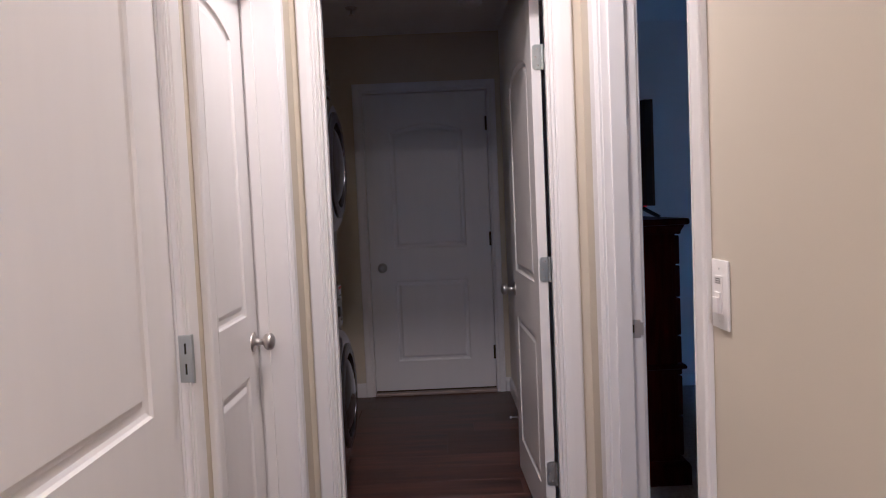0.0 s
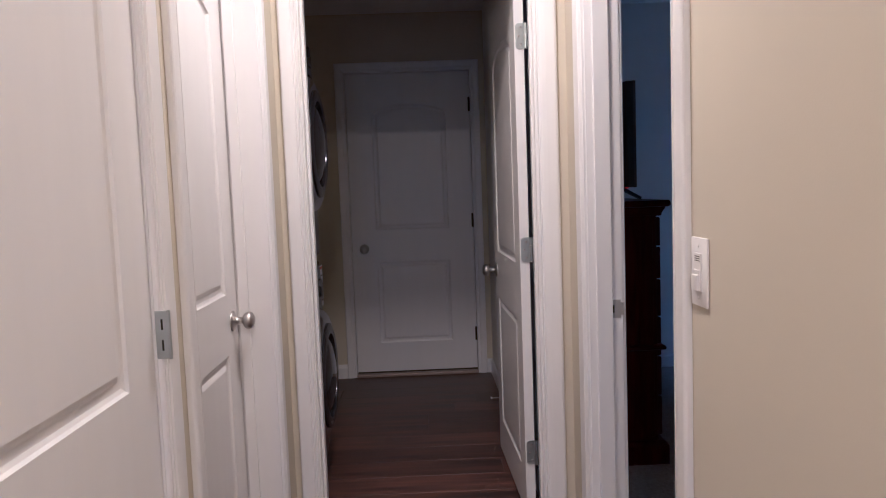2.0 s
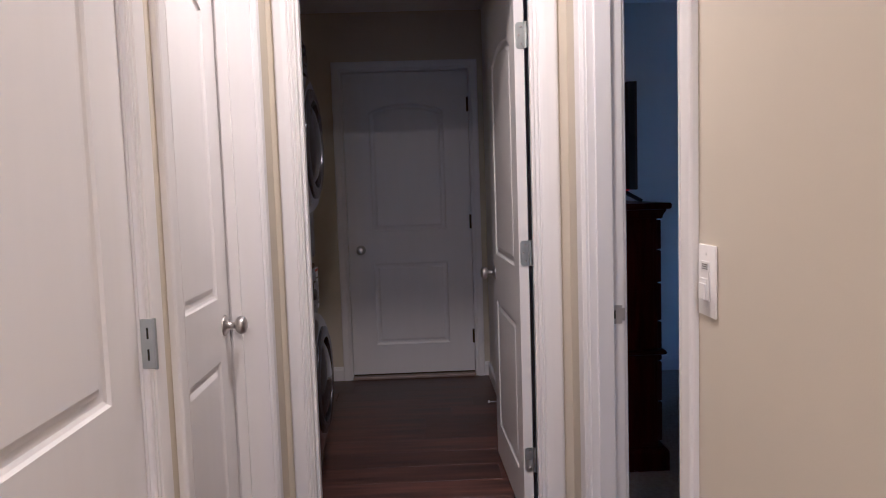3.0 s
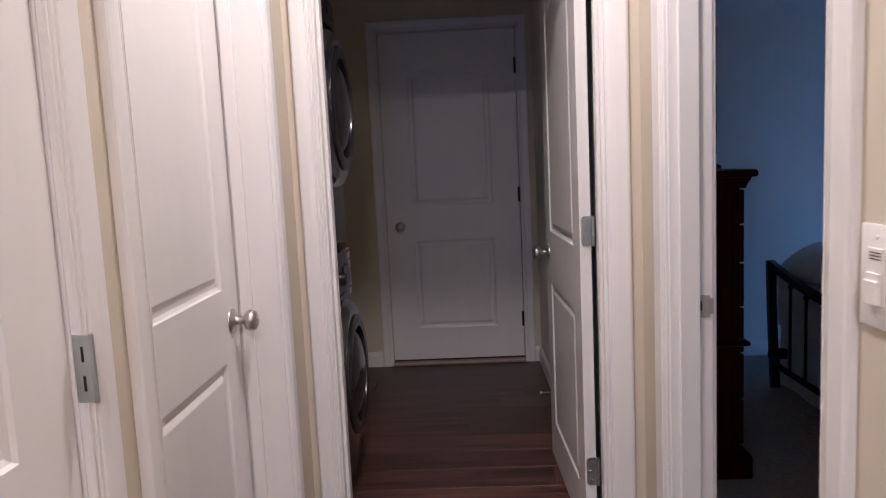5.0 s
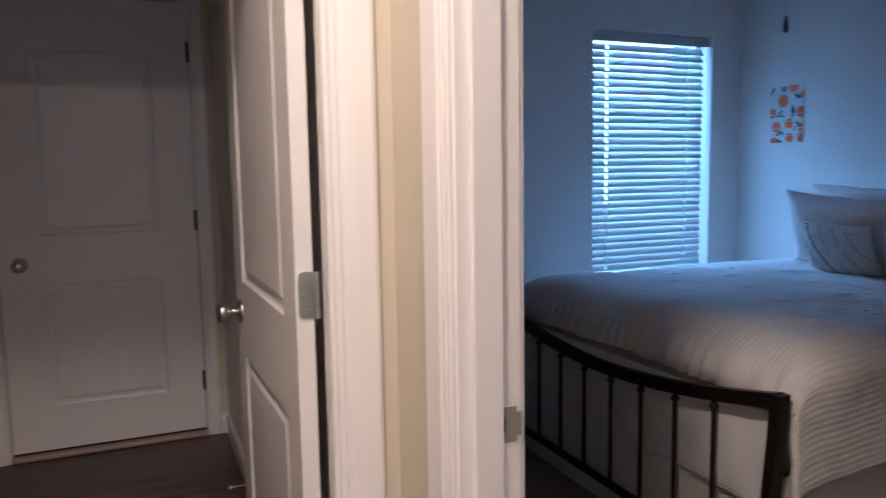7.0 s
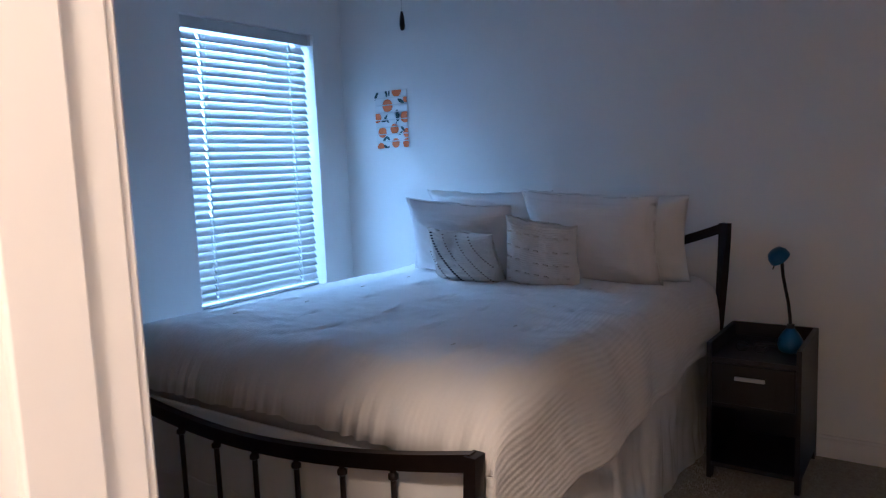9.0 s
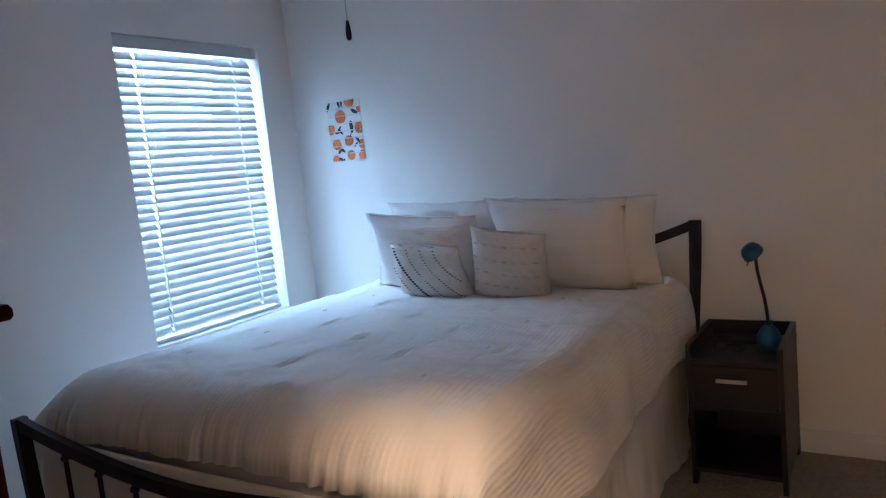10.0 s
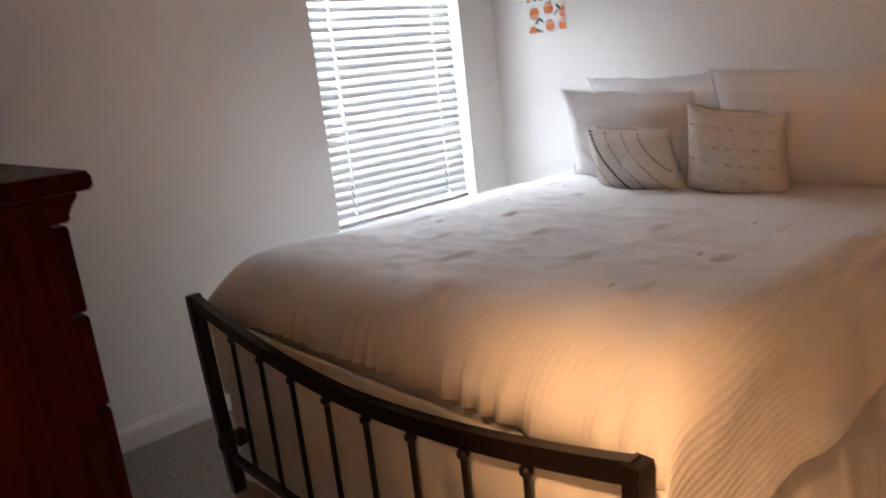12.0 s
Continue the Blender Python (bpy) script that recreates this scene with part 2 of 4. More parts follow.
def casing(name, at, u0, u1, h, width=0.080, far=None, label="white painted door casing"):
    """far: the width of the leg at u1, where it differs."""
    bm = bmesh.new()
    k, kf = width / 0.080, (far or width) / 0.080
    rows = []
    for a, p in PROFILE:
        a, f = a * k, a * kf
        rows.append([bm.verts.new(at(*c, p)) for c in ((u0 - a, 0.0), (u0 - a, h + a), (u1 + f, h + a), (u1 + f, 0.0))])
    for r, s in zip(rows, rows[1:]):
        for i in range(3):
            bm.faces.new((r[i], r[i + 1], s[i + 1], s[i]))
    return structure(name, bm, TRIM, label)


def jamb(name, axis, lo, hi, u0, u1, h, stop, t=0.018):
    """Lining of a doorway with its stop strip: u0..u1 is the clear opening, lo..hi the wall's depth."""
    s0, s1 = stop
    o = tagged(new(name), "white painted door jamb with stop", "", "", "structure")

    def blk(piece, a, b, c, d, za, zb):
        if axis == "x":
            part(piece, box((c, a, za), (d, b, zb), 0.0015), TRIM, o)
        else:
            part(piece, box((a, c, za), (b, d, zb), 0.0015), TRIM, o)

    blk("jamb_side", u0 - t, u0, lo, hi, 0, h + t)
    blk("jamb_side", u1, u1 + t, lo, hi, 0, h + t)
    blk("jamb_head", u0, u1, lo, hi, h, h + t)
    blk("stop_strip", u0 + 0.0003, u0 + 0.011, s0, s1, 0, h)
    blk("stop_strip", u1 - 0.011, u1 - 0.0003, s0, s1, 0, h)
    blk("stop_strip", u0 + 0.011, u1 - 0.011, s0, s1, h - 0.011, h - 0.0003)
    return o


BASEP = [(0.0, 0.0), (0.013, 0.0), (0.013, 0.070), (0.011, 0.078), (0.007, 0.084), (0.006, 0.091), (0.003, 0.095), (0.0, 0.095)]


def baseboard(at, u0, u1, base=0.0):
    bm = bmesh.new()
    ends = [[bm.verts.new(at(u, z + base, p + 0.0005)) for p, z in BASEP] for u in (u0, u1)]
    n = len(BASEP)
    for i in range(n):
        bm.faces.new((ends[0][i], ends[0][(i + 1) % n], ends[1][(i + 1) % n], ends[1][i]))
    bm.faces.new(ends[0])
    bm.faces.new(ends[1])
    return structure("baseboard", bm, TRIM, "white moulded baseboard")


def outline(x0, z0, x1, z1, rise, inset, n=14):
    """A panel's outline, with a shallow arch on top where rise is given."""
    a, b, c = x0 + inset, x1 - inset, z0 + inset
    pts = [(a, c), (b, c)]
    half = (x1 - x0) / 2
    mid = (x0 + x1) / 2
    for i in range(n + 1):
        x = b + (a - b) * i / n
        s = (x - mid) / half
        pts.append((x, z1 - inset + rise * (1 - abs(s) ** 2.2) - rise * 0.15 * inset))
    return pts


STEPS = [(0.0, 0.0), (0.004, -0.0055), (0.011, -0.0085), (0.024, -0.0085), (0.034, -0.003), (0.038, -0.0015)]


def panel_door(w, h, t, low, high, stile=0.115, rise=0.055):
    """A moulded two-panel slab, arch-topped above: local x across from the hinge, y through, z up. low/high: (z0, z1) of the panels."""
    bm = bmesh.new()
    n = 14
    x0, x1 = stile, w - stile
    for side in (1, -1):
        yb = t / 2 * side

        def v(x, z, d=0.0):
            return bm.verts.new((x, yb + side * d, z))

        def quad(*p):
            bm.faces.new([v(*q) for q in p])

        quad((0, 0), (x0, 0), (x0, h), (0, h))
        quad((x1, 0), (w, 0), (w, h), (x1, h))
        quad((x0, 0), (x1, 0), (x1, low[0]), (x0, low[0]))
        quad((x0, low[1]), (x1, low[1]), (x1, high[0]), (x0, high[0]))
        top = outline(x0, high[0], x1, high[1], rise, 0, n)[2:]
        for p, q in zip(top, top[1:]):
            quad(p, q, (q[0], h), (p[0], h))
        for (z0, z1), r in ((low, 0.0), (high, rise)):
            loops = []
            for ins, d in STEPS:
                loops.append([v(x, z, d) for x, z in outline(x0, z0, x1, z1, r, ins, n)])
            for p, q in zip(loops, loops[1:]):
                for i in range(len(p)):
                    bm.faces.new((p[i], p[(i + 1) % len(p)], q[(i + 1) % len(p)], q[i]))
            bm.faces.new(loops[-1])
    for a, b in (((0, 0), (w, 0)), ((w, 0), (w, h)), ((w, h), (0, h)), ((0, h), (0, 0))):
        bm.faces.new([bm.verts.new(c) for c in ((a[0], -t / 2, a[1]), (b[0], -t / 2, b[1]), (b[0], t / 2, b[1]), (a[0], t / 2, a[1]))])
    bmesh.ops.remove_doubles(bm, verts=bm.verts[:], dist=0.0002)
    return bm


KNOB = [(0.0, 0.0), (0.032, 0.0), (0.032, 0.003), (0.029, 0.006), (0.016, 0.009), (0.011, 0.014), (0.010, 0.030), (0.014, 0.034), (0.022, 0.038),
        (0.027, 0.046), (0.0275, 0.054), (0.024, 0.062), (0.014, 0.067), (0.0, 0.068)]


# ---- plan ----
LX, RX, BX = -0.036, 0.974, 1.080
FY, LY, EY = 2.862, 2.977, 5.200
WX, WY = 4.100, 5.130
H, HALL_H = 2.44, 2.60

wall("wall_left", "x", LX - 0.15, LX, -2.5, FY, [(0.86, 1.656, 0, 2.058), (1.838, 2.648, 0, 2.058)], PAINT, z1=HALL_H, label="beige painted hallway wall with two doors")
wall("wall_right", "x", RX, BX, -2.5, EY + 0.12, [(1.777, 2.606, 0, 2.058)], PAINT, z1=HALL_H, label="beige painted hallway wall with bedroom doorway")
wall("wall_laundry_front", "y", FY, LY, LX - 0.84, RX, [(0.037, 0.884, 0, 2.058)], PAINT, z1=HALL_H, label="beige painted wall with laundry doorway")
wall("wall_laundry_back", "y", EY, EY + 0.12, -0.90, RX, [(-0.050, 0.818, 0, 2.075)], PAINT, label="beige painted laundry wall with closed door")
wall("wall_laundry_left", "x", -1.02, -0.90, LY, EY + 0.12, [], PAINT, label="beige painted laundry wall behind appliances")
# the opening is unseen, added to go with the hall's daylight lamp
wall("wall_hall_back", "y", -2.62, -2.5, LX - 0.115, BX, [(-0.35 + 0.05, 0.45, 0.8, 2.0)], PAINT, z1=HALL_H, label="beige painted wall at hallway end")
wall("wall_bedroom_window", "y", WY, WY + 0.16, BX, WX + 0.12, [(2.985, 3.863, 0.600, 2.062)], GREYPAINT, label="pale painted bedroom wall with a window")
wall("wall_bedroom_head", "x", WX, WX + 0.12, 0.9, WY, [], GREYPAINT, label="pale painted bedroom wall behind the bed")
wall("wall_bedroom_near", "y", 0.78, 0.9, BX, WX + 0.12, [], GREYPAINT, label="pale painted bedroom wall")
structure("wall_bedroom_lining", box((BX, 0.9, 0), (BX + 0.004, 1.777 - 0.0, H)), GREYPAINT, "pale painted bedroom wall beside the doorway")
structure("wall_bedroom_lining", box((BX, 2.606, 0), (BX + 0.004, WY, H)), GREYPAINT, "pale painted bedroom wall behind the chest")
structure("wall_laundry_right", box((0.900, LY, 0), (RX - 0.0, EY, H)), GREYPAINT, "pale painted laundry wall behind the open door")
structure("wall_closet_back", box((LX - 0.9, -2.5, 0), (LX - 0.78, FY, HALL_H)), PAINT, "plain closet back wall")
structure("ceiling_hall", box((LX - 0.9, -2.62, HALL_H), (BX, LY, HALL_H + 0.1)), CEIL, "white hallway ceiling")
structure("ceiling_laundry", box((-1.02, LY, H), (RX, EY + 0.12, H + 0.1)), CEIL, "white laundry ceiling")
structure("ceiling_bedroom", box((BX, 0.78, H), (WX + 0.12, WY + 0.16, H + 0.1)), CEIL, "white bedroom ceiling")
floor = structure("floor", box((LX - 0.9, -2.62, -0.12), (1.02, EY + 0.12, -0.004)), JOINT, "dark wood-look vinyl plank floor")
structure("floor_bedroom", box((1.02, 0.78, -0.12), (WX + 0.12, WY + 0.16, 0.004)), CARPET, "grey-beige bedroom carpet")
structure("ground", box((-300, EY + 0.6, -0.5), (300, 600, -0.3)), GROUND, "lawn outside the window")

# lapped wall added outside the window to dim what shows between slats
bm = bmesh.new()
for k in range(26):
    z = -0.3 + 0.18 * k
    vs = [bm.verts.new(c) for c in ((-4, 12.0, z), (14, 12.0, z), (14, 11.97, z + 0.005), (-4, 11.97, z + 0.005), (14, 12.0, z + 0.18), (-4, 12.0, z + 0.18))]
    bm.faces.new((vs[0], vs[1], vs[2], vs[3])), bm.faces.new((vs[3], vs[2], vs[4], vs[5]))
structure("backdrop", bm, BACKDROPGREY, "grey lapped backdrop added outside to dim the blind's gaps")

# carpet pile near the bed
def carpet_pile():
    rng = random.Random(4)
    verts, faces = [], []
    for _ in range(26000):
        x, y = rng.uniform(1.1, 4.08), rng.uniform(1.6, 5.1)
        a, ln = rng.uniform(0, 6.283), rng.uniform(0.006, 0.011)
        dx, dy = math.cos(a) * 0.003, math.sin(a) * 0.003
        k = len(verts)
        verts += [(x - dx, y - dy, 0.003), (x + dx, y + dy, 0.003), (x + dy * 1.5 * rng.uniform(-1, 1), y - dx * 1.5, 0.004 + ln)]
        faces.append((k, k + 1, k + 2))
    me = bpy.data.meshes.new("carpet_pile")
    me.from_pydata(verts, [], faces)
    me.materials.append(CARPET)
    tagged(new("carpet_pile", me), "short grey-beige carpet tufts", "carpet", "", "stuff")


carpet_pile()

# ---- door openings ----
hall_l, hall_r = on_wall("x", LX, 1), on_wall("x", RX, -1)
casing("door_casing_closet", hall_l, 0.874, 1.642, 2.045, 0.072)
casing("door_casing_linen", hall_l, 1.852, 2.634, 2.045, 0.070, 0.046)
casing("door_casing_bedroom", hall_r, 1.791, 2.592, 2.045, 0.080, 0.092)
casing("door_casing_bedroom_inside", on_wall("x", BX + 0.004, 1), 1.791, 2.592, 2.045)
casing("door_casing_laundry", on_wall("y", FY, -1), 0.053, 0.846, 2.045, 0.066, 0.094)
casing("door_casing_laundry_inside", on_wall("y", LY, 1), 0.053, 0.868, 2.045, 0.078, 0.030)
casing("door_casing_garage", on_wall("y", EY, -1), -0.034, 0.800, 2.060, 0.062)
jamb("door_jamb_closet", "x", LX - 0.15, LX, 0.878, 1.638, 2.04, (LX - 0.09, LX - 0.045))
jamb("door_jamb_linen", "x", LX - 0.15, LX, 1.856, 2.630, 2.04, (LX - 0.104, LX - 0.072))
jamb("door_jamb_bedroom", "x", RX, BX + 0.004, 1.795, 2.588, 2.04, (RX + 0.024, RX + 0.074))
jamb("door_jamb_laundry", "y", FY, LY, 0.057, 0.864, 2.04, (FY + 0.030, FY + 0.070))
jamb("door_jamb_garage", "y", EY, EY + 0.12, -0.032, 0.800, 2.057, (EY + 0.062, EY + 0.10))

# strike plate on the bedroom jamb
strike = thing("strike_plate", 1.045, 2.588, 0.865, "satin nickel strike plate on the bedroom door jamb", "strike plate")
bm = bmesh.new()
for a, b in (((-0.022, -0.002, -0.029), (0.030, 0, -0.013)), ((-0.022, -0.002, 0.013), (0.030, 0, 0.029)),
             ((-0.022, -0.002, -0.013), (-0.008, 0, 0.013)), ((0.010, -0.002, -0.013), (0.030, 0, 0.013))):
    add_box(bm, a, b)
add_box(bm, (0.028, -0.002, -0.020), (0.040, 0.001, 0.020), 0.0009)
part("plate", bm, STEEL, strike)
# dark sheet over the jamb, the shade of the latch hole
part("latch_hole_shade", box((-0.008, -0.0008, -0.013), (0.010, -0.0002, 0.013)), HOLESHADE, strike)
for s in (-1, 1):
    part("screw", lathe([(0, 0), (0.0042, 0), (0.003, 0.0012), (0, 0.0014)], pose(0.001, -0.002, 0.0205 * s, 90), 10), ZINC, strike)

# ---- doors ----
LOW, HIGH = (0.165, 0.750), (0.960, 1.790)


def hinged(name, pin, rz, w, h, label, flip=1):
    d = thing(name, pin[0], pin[1], pin[2], label, "door", "", rz)
    d["kind"] = "structure"
    return d


# closed closet door in the hallway, hinged at its far edge
d1 = hinged("door_1", (LX - 0.004 - 0.0175, 1.635, 0.012), -90, 0.754, 2.024, "white two-panel arch-top closet door, closed")
part("door_leaf", panel_door(0.754, 2.024, 0.035, (0.165, 0.725), (0.934, 1.790)), DOORP, d1)
for z in (0.27, 1.006, 1.80):
    bm = box((-0.010, 0.0178, z - 0.044), (-0.006, 0.0440, z + 0.044), 0.001)
    add_tube(bm, [(-0.008, 0.0455, z - 0.045), (-0.008, 0.0455, z + 0.045)], 0.0032, 10)
    hg = part("hinge", bm, ZINC, d1, "zinc hinge with slotted leaf", 40)
    for k in (-0.019, 0.019):
        # dark patch on the solid leaf, a slot's shade by colour alone
        part("slot", box((-0.0062, 0.0315, z + k - 0.010), (-0.0056, 0.0350, z + k + 0.010)), HOLESHADE, hg)

# linen closet door, closed a little behind its jamb
d2 = hinged("door_2", (LX - 0.109 - 0.0175, 1.859, 0.012), 90.25, 0.766, 2.022, "white two-panel arch-top linen closet door, not quite shut")
part("door_leaf", panel_door(0.766, 2.022, 0.035, (0.165, 0.772), (0.957, 1.790)), DOORP, d2)
part("door_knob", lathe(KNOB, pose(0.708, -0.0175, 0.868, 90)), NICKEL, d2, "round satin nickel door knob", 50)

# laundry door standing open at a right angle
d3 = hinged("door_3", (0.829, LY + 0.008, 0.012), 91.5, 0.755, 2.024, "white two-panel arch-top laundry door, standing open")
part("door_leaf", panel_door(0.755, 2.024, 0.035, LOW, HIGH), DOORP, d3)
for s in (1, -1):
    part("door_knob", lathe(KNOB, pose(0.690, s * 0.0175, 0.870, -90 * s)), NICKEL, d3, "round satin nickel door knob", 50)
for z in (0.245, 1.018, 1.795):
    bm = bmesh.new()
    r, w2, h2 = 0.013, 0.033, 0.046
    loop = [(-0.020, -h2)]
    for cx, cz, a0 in ((w2 - 0.020 - r, -h2 + r, -90), (w2 - 0.020 - r, h2 - r, 0)):
        loop += [(cx + r * math.cos(radians(a0 + 15 * i)), cz + r * math.sin(radians(a0 + 15 * i))) for i in range(7)]
    loop.append((-0.020, h2))
    f = [bm.verts.new((-0.0004, u, z + k)) for u, k in loop]
    g = [bm.verts.new((-0.0034, u, z + k)) for u, k in loop]
    bm.faces.new(f), bm.faces.new(g)
    for i in range(len(f)):
        bm.faces.new((f[i], f[(i + 1) % len(f)], g[(i + 1) % len(g)], g[i]))
    for k in range(3):
        add_tube(bm, [(-0.006, -0.0235, z - h2 + k * 0.031), (-0.006, -0.0235, z - h2 + k * 0.031 + 0.0295)], 0.0066, 10)
    add_box(bm, (-0.018, -0.034, z - h2), (-0.006, -0.0315, z + h2))
    hg = part("hinge", bm, ZINC, d3, "zinc butt hinge with rounded leaf", 40)
    for u, k in ((-0.006, 0.030), (0.002, 0.0), (-0.006, -0.030)):
        part("screw", lathe([(0, 0), (0.0042, 0), (0.003, 0.0012), (0, 0.0014)], pose(-0.0034, u, z + k, 0, -90), 10), NICKEL, hg)

# closed door to the garage
d4 = hinged("door_4", (0.797, EY + 0.040, 0.032), 180, 0.826, 2.020, "white two-panel arch-top door, closed, at the laundry's end")
part("door_leaf", panel_door(0.826, 2.020, 0.044, (0.200, 0.755), (0.975, 1.760), 0.165), DOORP, d4)
part("door_knob", lathe(KNOB, pose(0.745, 0.022, 0.850, -90)), NICKEL, d4, "round satin nickel door knob", 50)
for z in (0.24, 1.02, 1.80):
    bm = tube([(-0.006, 0.030, z - 0.048), (-0.006, 0.030, z + 0.048)], 0.0075, 10)
    add_box(bm, (-0.003, 0.0222, z - 0.047), (0.010, 0.0245, z + 0.047))
    part("hinge", bm, IRON, d4, "dark bronze hinge", 40)
part("latch", box((0.8265, -0.012, 0.835), (0.829, 0.022, 0.885)), NICKEL, d4)
structure("door_threshold", box((-0.034, EY - 0.022, 0.0), (0.802, EY + 0.10, 0.021), 0.006, 2), THRESH, "pale wooden threshold under the door")
structure("door_sweep", box((-0.030, EY + 0.022, 0.021), (0.798, EY + 0.058, 0.033)), RUBBER, "black rubber door sweep")

# ---- baseboards ----
baseboard(on_wall("y", EY, -1), -0.90, -0.097)
baseboard(on_wall("y", EY, -1), 0.863, 0.900)
baseboard(on_wall("x", 0.900, -1), LY + 0.02, EY)
baseboard(on_wall("x", RX, -1), -2.5, 1.708)
baseboard(on_wall("x", LX, 1), -2.5, 0.798)
baseboard(on_wall("x", LX, 1), 1.716, 1.780)
baseboard(on_wall("y", WY, -1), BX + 0.004, WX, 0.004)
baseboard(on_wall("x", WX, -1), 0.9, WY, 0.004)
baseboard(on_wall("x", BX + 0.004, 1), 2.676, WY, 0.004)
baseboard(on_wall("x", BX + 0.004, 1), 0.9, 1.708, 0.004)

# ---- hallway: light switch and ceiling lights ----
sw = thing("light_switch", RX, 1.662, 1.091, "white rocker dimmer switch with wall plate", "light switch")
part("wall_plate", box((-0.006, -0.038, -0.065), (0, 0.038, 0.065), 0.003, 2), PLASTIC, sw, "", 40)
fr = part("switch_body", box((-0.0085, -0.0168, -0.036), (-0.006, 0.0168, 0.036), 0.001), PLASTIC, sw)
bm = bmesh.new()
add_box(bm, (-0.0115, -0.0135, -0.034), (-0.0085, 0.0135, 0.005), 0.0008)
add_box(bm, (-0.0150, -0.0135, -0.034), (-0.0115, 0.0135, -0.004), 0.001)
part("rocker", bm, PLASTIC, sw, "white rocker paddle")
for k in (0.022, 0.026, 0.030):
    # dark strips laid on the body as the slots' shade
    part("dimmer_slot_shade", box((-0.0090, -0.012, k - 0.0006), (-0.0083, 0.012, k + 0.0006)), JOINT, sw)
for s in (-1, 1):
    part("screw", lathe([(0, 0), (0.003, 0), (0.002, 0.001), (0, 0.0012)], pose(-0.006, 0, 0.049 * s, 0, -90), 10), PLASTIC, sw)


def ceiling_light(x, y):
    o = thing("ceiling_light", x, y, HALL_H, "white flush ceiling light with metal rim", "ceiling light", "hallway ceiling lights")
    part("base", lathe([(0, 0), (0.15, 0), (0.15, -0.012), (0.135, -0.02), (0.135, -0.05), (0, -0.05)], Matrix(), 32), TRIM, o, "", 40)
    part("rim", lathe([(0.136, -0.022), (0.155, -0.025), (0.155, -0.055), (0.136, -0.055)], Matrix(), 32), NICKEL, o, "satin nickel rim", 40)


ceiling_light(0.45, 2.15)
ceiling_light(0.45, -0.38)

# small sprinkler and alarm on the laundry ceiling
spr = thing("fire_sprinkler", 0.0, 4.52, H, "small dark pendent fire sprinkler on the ceiling", "sprinkler")
part("escutcheon", lathe([(0, 0), (0.035, 0), (0.03, -0.008), (0.012, -0.01), (0, -0.01)], Matrix(), 16), NICKEL, spr)
bm = tube([(0, 0, -0.01), (0, 0, -0.04)], 0.007)
add_lathe(bm, [(0, -0.04), (0.016, -0.04), (0.016, -0.043), (0, -0.043)], Matrix(), 12)
part("head", bm, NICKEL, spr)
al = thing("smoke_alarm", 0.68, 4.46, H, "round white smoke alarm on the laundry ceiling", "smoke alarm")
part("body", lathe([(0, 0), (0.065, 0), (0.065, -0.02), (0.05, -0.035), (0, -0.037)], Matrix(), 24), PLASTIC, al, "", 40)

# ---- laundry: stacked machines ----


